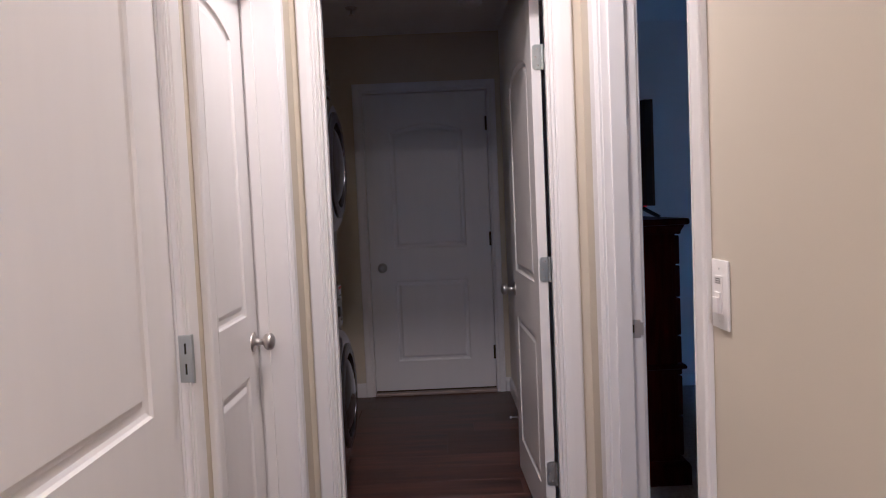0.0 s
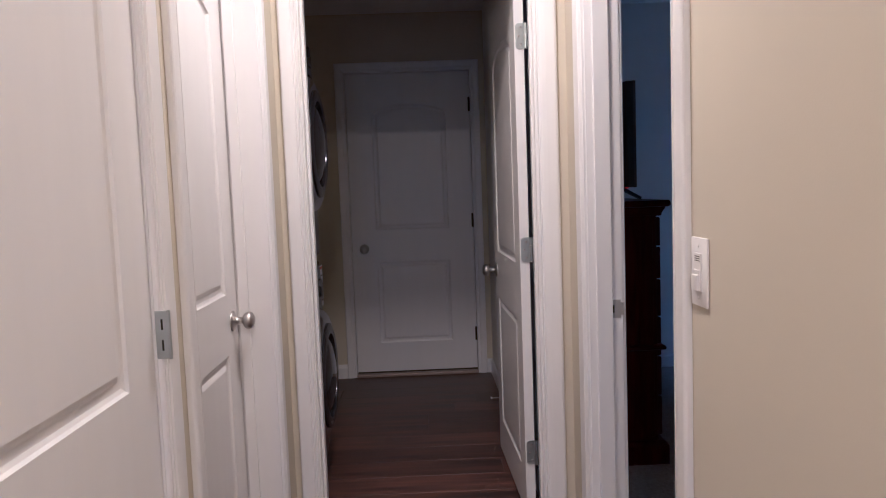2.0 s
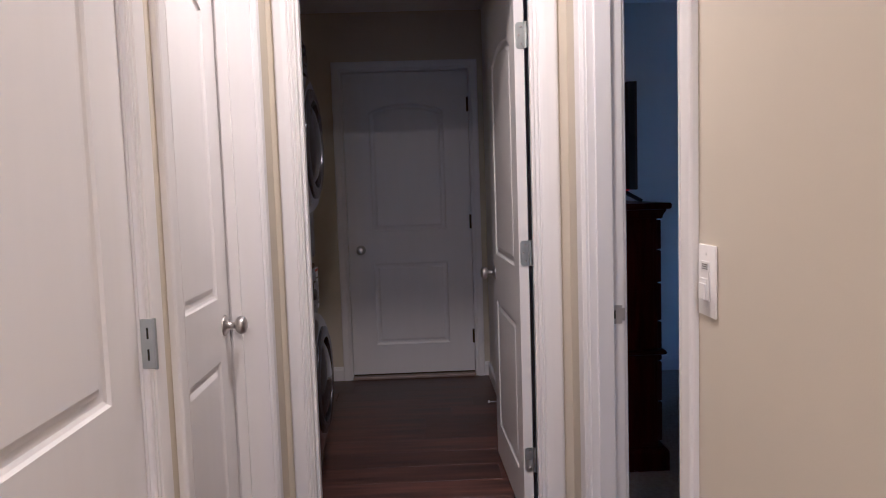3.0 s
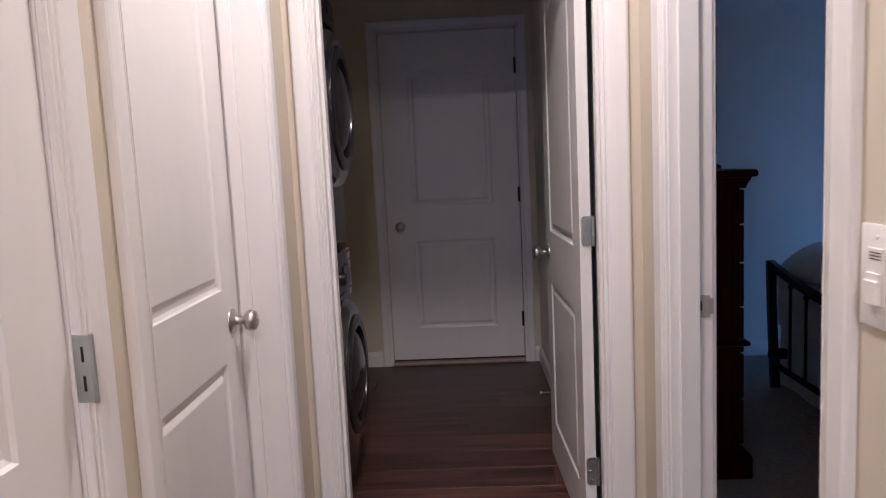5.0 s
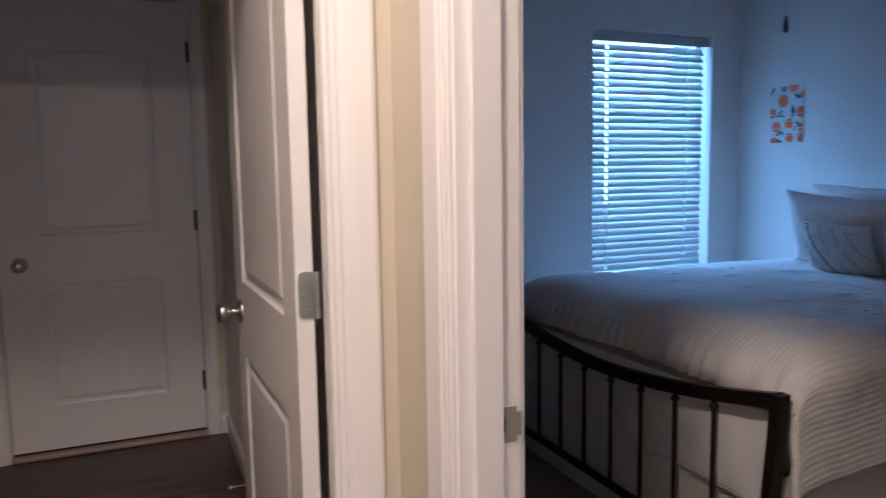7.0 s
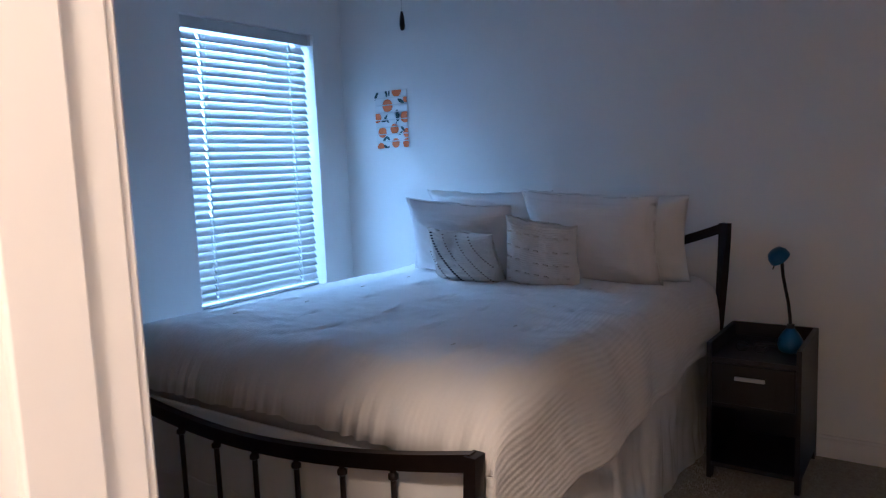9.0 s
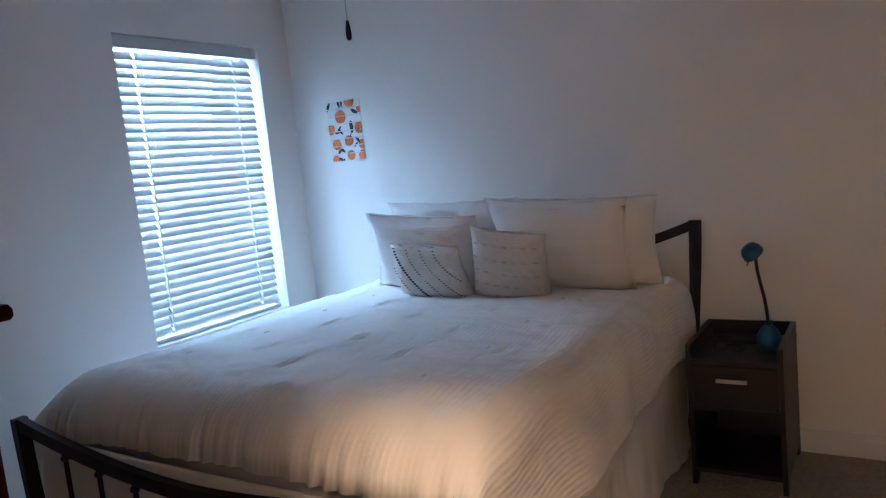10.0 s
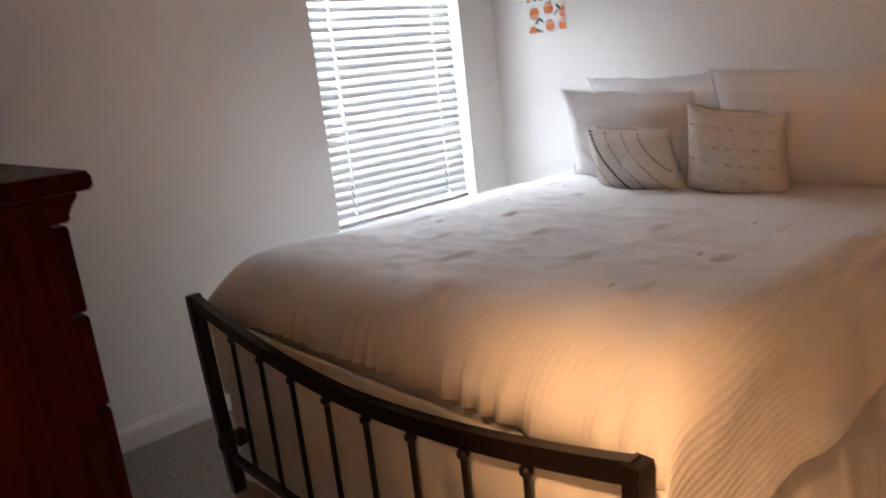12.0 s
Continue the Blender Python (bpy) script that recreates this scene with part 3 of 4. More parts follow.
def machine(z0, h, label, kind):
    """A front-loader whose front looks along +x, local origin at its floor centre front."""
    o = thing(kind.replace(" ", "_"), -0.048, 3.47, z0, label, kind, "stacked laundry machines")
    w = 0.345
    bm = box((-0.70, -w, 0.0), (-0.03, w, h), 0.012, 2)
    part("cabinet", bm, GRAPHITE, o, "", 40)
    # bowed front panel
    bm = bmesh.new()
    rows = []
    top, bot = h - 0.17, 0.03
    for i in range(13):
        s = -1 + 2 * i / 12
        y = s * (w - 0.004)
        x = 0.030 * (1 - s * s)
        rows.append([bm.verts.new(c) for c in ((-0.032, y, bot), (x, y, bot + 0.012), (x, y, top), (-0.032, y, top + 0.004))])
    for p, q in zip(rows, rows[1:]):
        for k in range(3):
            bm.faces.new((p[k], p[k + 1], q[k + 1], q[k]))
    part("front_panel", bm, GRAPHITE, o, "", 35)
    bm = bmesh.new()
    rows = []
    for i in range(13):
        s = -1 + 2 * i / 12
        y = s * (w - 0.004)
        x = 0.034 * (1 - s * s) + 0.004
        rows.append([bm.verts.new(c) for c in ((-0.032, y, top + 0.008), (x, y, top + 0.012), (x - 0.012, y, h - 0.006), (-0.032, y, h - 0.002))])
    for p, q in zip(rows, rows[1:]):
        for k in range(3):
            bm.faces.new((p[k], p[k + 1], q[k + 1], q[k]))
    cp = part("control_panel", bm, GRAPHITE, o, "curved control panel", 35)
    part("control_knob", lathe([(0, 0), (0.034, 0), (0.034, 0.006), (0.026, 0.012), (0.023, 0.036), (0.019, 0.04), (0, 0.04)], pose(0.026, -0.12, h - 0.092, 0, 90), 20),
         BLACK, cp, "black knob with chrome edge", 40)
    part("display", box((0.025, 0.01, h - 0.115), (0.036, 0.13, h - 0.065), 0.002), DARKGLASS, cp)
    bm = bmesh.new()
    for k in range(4):
        add_lathe(bm, [(0, 0), (0.007, 0), (0.007, 0.004), (0, 0.005)], pose(0.012, 0.17 + 0.028 * k, h - 0.09, 0, 90), 10)
    part("buttons", bm, CHROME, cp)
    part("seam", box((-0.028, -w + 0.01, top + 0.002), (0.006, w - 0.01, top + 0.010)), RUBBER, o)
    # round door
    zc = 0.455 if z0 < 0.1 else 0.525
    m = pose(0.020, 0.0, zc, 0, 90) @ Matrix.Diagonal((1.11, 1.11, 1.0, 1.0))
    dr = part("door", lathe([(0.16, -0.01), (0.255, -0.012), (0.262, 0.012), (0.252, 0.032), (0.232, 0.044), (0.205, 0.046), (0.16, 0.03)], m, 48), CHROME, o, "round chrome-ringed porthole door", 40)
    part("door_trim", lathe([(0.204, 0.040), (0.206, 0.052), (0.185, 0.060), (0.165, 0.056), (0.160, 0.03)], m, 48), GRAPHITE, dr, "", 40)
    part("door_glass", lathe([(0.0, 0.072), (0.07, 0.068), (0.12, 0.056), (0.155, 0.040), (0.165, 0.022), (0.0, 0.02)], m, 40), DARKGLASS, dr, "smoked glass window", 60)
    part("gasket", lathe([(0.262, -0.012), (0.274, -0.014), (0.274, 0.006), (0.262, 0.008)], m, 48), RUBBER, dr, "", 40)
    bm = tube([(0.048, 0.212 + 0.02 * math.cos(a), zc + 0.115 * math.sin(a)) for a in [x * 0.2 - 1.4 for x in range(15)]], 0.010, 8)
    part("door_handle", bm, CHROME, dr, "chrome door grip", 60)
    for k in (-0.10, 0.10):
        part("hinge_slot", box((0.050, -0.262, zc + k - 0.012), (0.066, -0.242, zc + k + 0.012), 0.002), BLACK, dr)
    for yy in (-0.27, 0.27):
        if z0 < 0.1:
            part("foot", lathe([(0, -0.012), (0.022, -0.012), (0.022, 0.0), (0, 0)], pose(-0.08, yy, 0), 12), BLACK, o)
    return o


washer = machine(0.012, 0.935, "graphite front-loading washing machine with porthole door", "washing machine")
dryer = machine(0.952, 0.985, "graphite dryer stacked on the washing machine", "dryer")


def sticker(parent, x, y, z, w, h, bands):
    s = part("sticker", box((x, y - w / 2, z - h / 2), (x + 0.0012, y + w / 2, z + h / 2)), PAPER, parent, "white paper label with printed bars")
    for zz, hh, mat in bands:
        part("printed_bar", box((x + 0.0013, y - w * 0.46, zz - hh / 2), (x + 0.0019, y + w * 0.46, zz + hh / 2)), mat, s)


sticker(washer, 0.012, 0.255, 0.82, 0.10, 0.19, [(0.905, 0.012, REDINK), (0.868, 0.005, BLACKINK), (0.825, 0.004, BLACKINK), (0.812, 0.002, BLACKINK), (0.795, 0.002, BLACKINK), (0.752, 0.006, BLACKINK)])
sticker(washer, 0.0045, -0.305, 0.66, 0.05, 0.075, [(0.668, 0.022, ORANGEINK), (0.645, 0.014, GREENINK), (0.69, 0.004, BLACKINK)])
sticker(dryer, 0.011, 0.245, 0.262, 0.06, 0.026, [(0.262, 0.022, ORANGEINK)])

# door stop spring on the laundry baseboard and a brass supply fitting
st = thing("door_stop", 0.900 - 0.014, 4.43, 0.045, "thin spring door stop on the baseboard", "door stop")
bm = lathe([(0, 0), (0.010, 0), (0.010, 0.003), (0.004, 0.004), (0.0035, 0.065), (0, 0.066)], pose(0, 0, 0, 0, -90), 12)
part("spring", bm, NICKEL, st)
part("rubber_tip", lathe([(0, 0), (0.007, 0), (0.007, 0.010), (0, 0.011)], pose(-0.065, 0, 0, 0, -90), 12), PLASTIC, st)
vf = thing("brass_fitting", -0.245, EY - 0.014, 0.05, "small brass pipe fitting at the baseboard", "pipe fitting")
part("body", lathe([(0, 0), (0.012, 0), (0.012, 0.02), (0.008, 0.022), (0.008, 0.05), (0, 0.05)], pose(0, 0, 0, 90), 12), NICKEL, vf)

# ---- bedroom window ----
wx0, wx1, wz0, wz1 = 2.985, 3.863, 0.600, 2.062
win = tagged(new("window_1"), "white vinyl window with half-open horizontal blinds", "window", "", "structure")
win.matrix_world = pose(wx0, WY, wz0)
ww, wh = wx1 - wx0, wz1 - wz0
bm = bmesh.new()
for a, b in (((0, 0.10, 0), (0.045, 0.155, wh)), ((ww - 0.045, 0.10, 0), (ww, 0.155, wh)), ((0.045, 0.10, 0), (ww - 0.045, 0.155, 0.05)),
             ((0.045, 0.10, wh - 0.045), (ww - 0.045, 0.155, wh))):
    add_box(bm, a, b, 0.002)
part("window_frame", bm, VINYLF, win)
for za, zb in ((0.05, wh - 0.045),):
    p = part("pane", box((0.045, 0.125, za), (ww - 0.045, 0.131, zb)), GLASS, win, "clear glass pane")
    p.visible_shadow = False
part("window_sill", box((0.0, 0.0005, 0.0), (ww, 0.10, 0.014), 0.003), TRIM, win)

bl = thing("window_blind", wx0, WY, wz0, "white horizontal slat blind, lowered and half open", "blind")
part("headrail", box((0.006, 0.030, wh - 0.052), (ww - 0.010, 0.095, wh - 0.002), 0.002), SLAT, bl)
part("valance", box((0.004, 0.022, wh - 0.062), (ww - 0.016, 0.030, wh - 0.004), 0.002), SLAT, bl, "white valance strip")
for xx in (0.0015, ww - 0.0155):
    part("bracket", box((xx, 0.020, wh - 0.06), (xx + 0.014, 0.03, wh - 0.002)), VINYLF, bl)


def slat_mesh():
    """A crowned slat with a routed hole at each ladder tape."""
    bm = bmesh.new()
    xs = [0.0, 0.124, 0.134, ww - 0.161, ww - 0.151, ww - 0.030]
    ys = [-0.025, -0.016, -0.009, 0.0, 0.009, 0.016, 0.025]
    g = [[[bm.verts.new((x, y, 0.0035 * (1 - (y / 0.025) ** 2) + k)) for y in ys] for x in xs] for k in (0.0, 0.0028)]
    solid = {(i, j) for i in range(5) for j in range(6)} - {(i, j) for i in (1, 3) for j in (1, 2, 3, 4)}
    for i, j in solid:
        for lay in g:
            bm.faces.new((lay[i][j], lay[i + 1][j], lay[i + 1][j + 1], lay[i][j + 1]))
        for (di, dj), (p, q) in (((-1, 0), ((i, j), (i, j + 1))), ((1, 0), ((i + 1, j), (i + 1, j + 1))),
                                 ((0, -1), ((i, j), (i + 1, j))), ((0, 1), ((i, j + 1), (i + 1, j + 1)))):
            if (i + di, j + dj) not in solid:
                bm.faces.new((g[0][p[0]][p[1]], g[0][q[0]][q[1]], g[1][q[0]][q[1]], g[1][p[0]][p[1]]))
    return bm


NSLAT = 32
PITCH = (wh - 0.062 - 0.060) / NSLAT
first = part("slat", slat_mesh(), SLAT, bl)
rng = random.Random(2)
for i in range(NSLAT):
    o = first if i == 0 else first.copy()
    if i:
        scene.collection.objects.link(o)
    o.matrix_basis = pose(0.006 + rng.uniform(-0.0015, 0.0015), 0.062, 0.052 + (i + 0.5) * PITCH, 57 + rng.uniform(-1.5, 1.5), rng.uniform(-0.12, 0.12), 0)
part("bottom_rail", box((0.006, 0.036, 0.018), (ww - 0.024, 0.088, 0.036), 0.004), SLAT, bl)
for xx in (0.135, ww - 0.150):
    bm = bmesh.new()
    for yy in (0.0385, 0.0855):
        add_box(bm, (xx - 0.0025, yy - 0.0008, 0.03), (xx + 0.0025, yy + 0.0008, wh - 0.055))
    part("ladder_cord", bm, CORD, bl, "white ladder tape")
part("tilt_wand", tube([(0.142, 0.016, wh - 0.07), (0.150, 0.014, wh - 0.66)], 0.004, 8), GLASS, bl, "clear tilt wand", 60)

# ---- bed ----
bed = thing("bed", 2.055, 3.755, 0.004, "dark bronze metal bed with slatted curved footboard", "bed")


def end_panel(x, ztop, zmid, zlow, name, spindles, flare, lean, HALF=0.808):
    """A foot or head panel: flared posts, a sagging top rail and upright spindles."""
    e = part(name, box((x - 0.012, -HALF + 0.085, zlow - 0.012), (x + 0.012, HALF - 0.085, zlow + 0.012), 0.003), IRON, bed, "dark curved metal " + name)

    def post(s):
        return [(x + lean * k * k, s * (HALF - flare * (1 - k) ** 1.4), ztop * k) for k in [i / 14 for i in range(15)]]

    for s in (-1, 1):
        part("post", tube(post(s), 0, flat=(0.021, 0.015)), IRON, e)
        part("post_collar", lathe([(0.014, zlow + 0.02), (0.030, zlow + 0.03), (0.033, zlow + 0.05), (0.026, zlow + 0.075), (0.014, zlow + 0.085)],
                                  pose(x, s * (HALF - flare * (1 - zlow / ztop) ** 1.4), 0), 12), IRON, e, "", 40)

    def rail_z(y):
        return zmid + (ztop - 0.016 - zmid) * abs(y / HALF) ** 1.8

    pts = [(x + lean, y, rail_z(y)) for y in [-HALF + 2 * HALF * i / 28 for i in range(29)]]
    part("top_rail", tube(pts, 0, flat=(0.013, 0.020)), IRON, e)
    for i in range(spindles):
        y = -0.5775 + 1.155 * i / (spindles - 1)
        bm = tube([(x, y, zlow), (x + lean, y, rail_z(y) - 0.01)], 0.0075, 8)
        add_lathe(bm, [(0.007, 0), (0.013, 0.004), (0.013, 0.014), (0.007, 0.02)], pose(x + lean, y, rail_z(y) - 0.048), 10)
        part("spindle", bm, IRON, e, "", 50)
    return e


end_panel(0.0, 0.668, 0.550, 0.125, "footboard", 8, 0.062, 0.0)
end_panel(1.965, 0.990, 0.80, 0.33, "headboard", 8, 0.060, 0.03, 0.812).location = (0, -0.036, 0)
for s in (-1, 1):
    part("side_rail", box((0.015, s * 0.735 - 0.018, 0.16), (1.96, s * 0.735 + 0.018, 0.21), 0.003), IRON, bed)


def fbm(x, y, z=0.0):
    return noise.fractal(Vector((x, y, z)), 0.8, 2.0, 4)


def cloth(pts, nu, nv, us, vs, smooth=True):
    """A sheet from a grid of places, with its own cloth coordinates in metres."""
    bm = bmesh.new()
    g = [[bm.verts.new(pts(i, j)) for j in range(nv + 1)] for i in range(nu + 1)]
    lay = bm.loops.layers.uv.new("UVMap")
    for i in range(nu):
        for j in range(nv):
            f = bm.faces.new((g[i][j], g[i + 1][j], g[i + 1][j + 1], g[i][j + 1]))
            for lp, (a, b) in zip(f.loops, ((i, j), (i + 1, j), (i + 1, j + 1), (i, j + 1))):
                lp[lay].uv = (us * a / nu, vs * b / nv)
    return bm


bx0, bx1, by0, by1 = 2.105, 4.005, 2.985, 4.520
# box spring and mattress
bs = tagged(link("box_spring", box((bx0 + 0.02, by0 + 0.01, 0.21), (bx1, by1 - 0.01, 0.40), 0.02, 2), SHEET, 40), "pale fabric box spring inside the bed frame", "box spring")
mt = tagged(link("mattress", box((bx0 + 0.012, by0, 0.40), (bx1, by1, 0.690), 0.06, 4), SHEET, 60), "thick mattress in a pale grey sheet", "mattress")


def skirt():
    path = [(bx1, by0 - 0.012)]
    for i in range(1, 60):
        path.append((bx1 + (bx0 - 0.005 - bx1) * i / 60, by0 - 0.012))
    for i in range(61):
        path.append((bx0 - 0.005, by0 - 0.012 + (by1 - by0 + 0.024) * i / 60))
    for i in range(1, 31):
        path.append((bx0 - 0.005 + 1.9 * i / 30, by1 + 0.012))
    sub = []
    for a, b in zip(path, path[1:]):
        for k in range(3):
            sub.append((a[0] + (b[0] - a[0]) * k / 3, a[1] + (b[1] - a[1]) * k / 3))
    nv = 12
    cx, cy = (bx0 + bx1) / 2, (by0 + by1) / 2

    def at(i, j):
        x, y = sub[i]
        k = j / nv
        z = 0.012 + 0.42 * (1 - k)
        f = 0.005 * k * math.sin(i * 0.21 + 2.6 * math.sin(i * 0.07)) + 0.034 * k * fbm(x * 3, y * 3, 5) + 0.012 * fbm(x * 5, y * 5, z * 4)
        side = 0 if abs(y - by0) < 0.02 or abs(y - by1) < 0.02 else 1
        if side:
            x += f * 0.5 + (0.012 * k)
            x = max(x, 2.094)
        else:
            y += (f - 0.014 * k) if y < cy else (0.014 * k - f)
        return Vector((x, y, z))

    bm = cloth(at, len(sub) - 1, nv, 5.0, 0.42)
    ob = link("bed_skirt", bm, LINEN, 180)
    part("hem", tube([at(i, nv) for i in range(0, len(sub), 3)], 0.0022, 5), LINEN, ob)
    tagged(ob, "white gathered bed skirt hanging to the carpet", "bed skirt")


skirt()


def under_quilt():
    nu, nv = 120, 22

    def at(i, j):
        y = 2.968 + 1.560 * i / nu
        k = j / nv
        hem = 0.060 + 0.025 * math.sin(y * 4.1 + 0.6) + 0.012 * math.sin(y * 11) + 0.012 * fbm(y * 9, 1, 1)
        z = 0.600 - (0.200 + hem) * k
        x = 2.090 - 0.006 * math.sin(math.pi * k) - 0.006 * fbm(y * 6, z * 6, 3) - 0.004 * k * math.sin(y * 38 + 3 * math.sin(y * 9))
        return Vector((max(x, 2.075), y, z))

    ob = link("under_quilt", cloth(at, nu, nv, 1.56, 0.25), LINEN, 180)
    so = ob.modifiers.new("thickness", "SOLIDIFY")
    so.thickness, so.offset = 0.008, 0
    part("hem", tube([at(i, nv) for i in range(0, nu + 1, 2)], 0.0055, 6), LINEN, ob, "", 60)
    tagged(ob, "white puffy quilt edge hanging behind the footboard", "quilt")


under_quilt()


def comforter():
    """Laid over the mattress, hanging at both sides and tucked at the foot."""
    R = 0.105
    nu, nv = 150, 210
    ya, yb, top = by0 - 0.060, by1 + 0.060, 0.775
    L = 2.02

    def section(s, drop_a, drop_b):
        """Arc length s across the bed from the near hem: offsets in y and z below the top."""
        flat = (yb - ya) - 2 * R
        q = math.pi / 2 * R
        if s < drop_a:
            return ya - 0.010 * (1 - s / drop_a), -(R + drop_a - s)
        s -= drop_a
        if s < q:
            t = s / R
            return ya + R * (1 - math.cos(t)), -R * (1 - math.sin(t))
        s -= q
        if s < flat:
            return ya + R + s, 0.0
        s -= flat
        if s < q:
            t = s / R
            return yb - R + R * math.sin(t), -R * (1 - math.cos(t))
        s -= q
        return yb + 0.01 * s / drop_b, -(R + s)

    tufts = [(2.42 + 0.34 * a + (0.17 if b % 2 else 0), 3.18 + 0.27 * b) for a in range(4) for b in range(5)]

    def at(i, j):
        u = i / nu
        da, db = 0.205 + 0.035 * (1 - u) + 0.018 * math.sin(u * 21) * 0.6 + 0.02 * math.sin(u * 6.0), 0.16
        total = da + db + math.pi * R + (yb - ya) - 2 * R
        y, dz = section(total * j / nv, da, db)
        x = 2.088 + L * 0.945 * u
        z = top + dz - 0.014 * u * u
        inner = max(0.0, min(1.0, (dz + 0.10) / 0.10))
        # the foot end turns down to a gathered hem
        if u < 0.09:
            k = 1 - u / 0.09
            fall = 0.175 * (1 - math.sqrt(max(0.0, 1 - k * k)))
            fall = min(fall, 0.165)
            z -= fall * (0.35 + 0.65 * inner)
            z += 0.0016 * k * (1 - k) * math.sin(y * 95 + 4 * math.sin(y * 13)) * inner
            x += 0.0065 * k ** 5 * math.sin(y * 85 + 3 * math.sin(y * 17)) * inner
        # puffed quilting
        z += inner * (0.014 * math.exp(-((u - 0.13) / 0.10) ** 2) + 0.018 * math.sin(math.pi * min(1, max(0, (y - ya) / (yb - ya)))) + 0.016 * fbm(x * 1.7, y * 1.7, 2) + 0.0050 * fbm(x * 7, y * 7, 4) + 0.0024 * fbm(x * 17, y * 17, 6))
        z -= 0.030 * inner * math.exp(-((yb - y) / 0.20) ** 2) * (1 - u)
        out = 1 - inner
        y += (-1 if y < (ya + yb) / 2 else 1) * out * (0.007 * math.sin(x * 13 + 2.5 * math.sin(x * 4.1)) * min(1, -dz / 0.2) + 0.012 * fbm(x * 2.5, z * 3, 7))
        for tx, ty in tufts:
            d2 = ((x - tx) / 0.042) ** 2 + ((y - ty) / 0.014) ** 2
            if d2 < 9 and inner > 0.9:
                z -= 0.016 * math.exp(-d2)
                z += 0.0022 * math.exp(-((math.sqrt(d2) - 1.7) ** 2))
        return Vector((x, y, z))

    bm = cloth(at, nu, nv, L, 2.4)
    bmesh.ops.recalc_face_normals(bm, faces=bm.faces[:])
    ob = link("comforter", bm, COMF, 180)
    so = ob.modifiers.new("thickness", "SOLIDIFY")
    so.thickness, so.offset = 0.022, -1
    tagged(ob, "white textured comforter with tufted puckers draped over the bed", "comforter")
    # a knotted stitch in each pucker
    for tx, ty in tufts:
        i = min(nu, round((tx - 2.088) / (L * 0.945) * nu))
        j = min(range(60, 150), key=lambda q: abs(at(i, q).y - ty))
        p = at(i, j)
        part("tuft_stitch", box((p.x - 0.011, p.y - 0.0018, p.z - 0.002), (p.x + 0.011, p.y + 0.0018, p.z + 0.0022), 0.0008), CREAMTHREAD, ob)


comforter()


def pillow(name, m, w, h, t, mat, label, seed=0, flange=0.0, wrinkle=0.011, pinch=0.085, slump=0.0):
    nu, nv = 40, 32
    bm = bmesh.new()
    lay = bm.loops.layers.uv.new("UVMap")
    for s in (1, -1):
        g = []
        for i in range(nu + 1):
            row = []
            for j in range(nv + 1):
                u, v = -1 + 2 * i / nu, -1 + 2 * j / nv
                ed = max(0.0, (1 - abs(u) ** 2.6)) ** 0.55 * max(0.0, (1 - abs(v) ** 2.6)) ** 0.55
                x = u * w / 2 * (1 - pinch * (1 - v * v) * abs(u) ** 3) * (1 - slump * v)
                z = v * h / 2 * (1 - pinch * (1 - u * u) * abs(v) ** 3)
                if flange:
                    ed = max(0.0, (1 - min(1, abs(u) / (1 - flange)) ** 3)) ** 0.5 * max(0.0, (1 - min(1, abs(v) / (1 - flange)) ** 3)) ** 0.5
                y = s * (t / 2 * ed + 0.002) + wrinkle * fbm(u * 2.2 + seed, v * 2.2, s + seed) * (0.4 + ed)
                y += 0.006 * math.sin(6 * u + seed) * (1 - ed) * (abs(v) > 0.8)
                row.append(bm.verts.new((x, y, z + h / 2)))
            g.append(row)
        for i in range(nu):
            for j in range(nv):
                f = bm.faces.new((g[i][j], g[i + 1][j], g[i + 1][j + 1], g[i][j + 1]))
                for lp, (a, b) in zip(f.loops, ((i, j), (i + 1, j), (i + 1, j + 1), (i, j + 1))):
                    lp[lay].uv = (w * a / nu, h * b / nv)
    bmesh.ops.remove_doubles(bm, verts=[v for v in bm.verts if abs(v.co.y) < 0.012 and (abs(v.co.x) > w * 0.46 or v.co.z < 0.04 * h or v.co.z > 0.96 * h)], dist=0.0045)
    ob = link(name, bm, mat, 180)
    ob.matrix_world = m
    return tagged(ob, label, "pillow", "pillows on the bed")


# local x runs along the bed's width, y towards the foot when turned by 90 degrees
def lean(x, y, z, back, turn=0.0, tilt=0.0):
    return pose(x, y, z) @ pose(0, 0, 0, 0, 0, 90 + turn) @ pose(0, 0, 0, -back, tilt, 0)


pillow("bed_pillow", lean(3.85, 3.93, 0.752, 14, 0, -1), 0.70, 0.430, 0.21, LINEN, "plain white sleeping pillow propped at the back", 1, 0, 0.026)
pillow("bed_pillow", lean(3.87, 3.325, 0.750, 12, 0, -2), 0.66, 0.405, 0.21, LINEN, "white sleeping pillow with soft corner leaning on the headboard", 2, 0, 0.02)
SHAMS = [(pillow("pillow_sham", lean(3.70, 4.00, 0.758, 24, 4, -4), 0.60, 0.405, 0.19, SHAM, "white textured pillow sham leaning back", 3, 0.06, slump=0.08), 0.60, 0.405, 0.08)]
SHAMS.append((pillow("pillow_sham", lean(3.73, 3.375, 0.755, 18, 0, -3), 0.61, 0.425, 0.20, SHAM, "white textured pillow sham with flanged edge", 4, 0.06), 0.61, 0.425, 0.0))
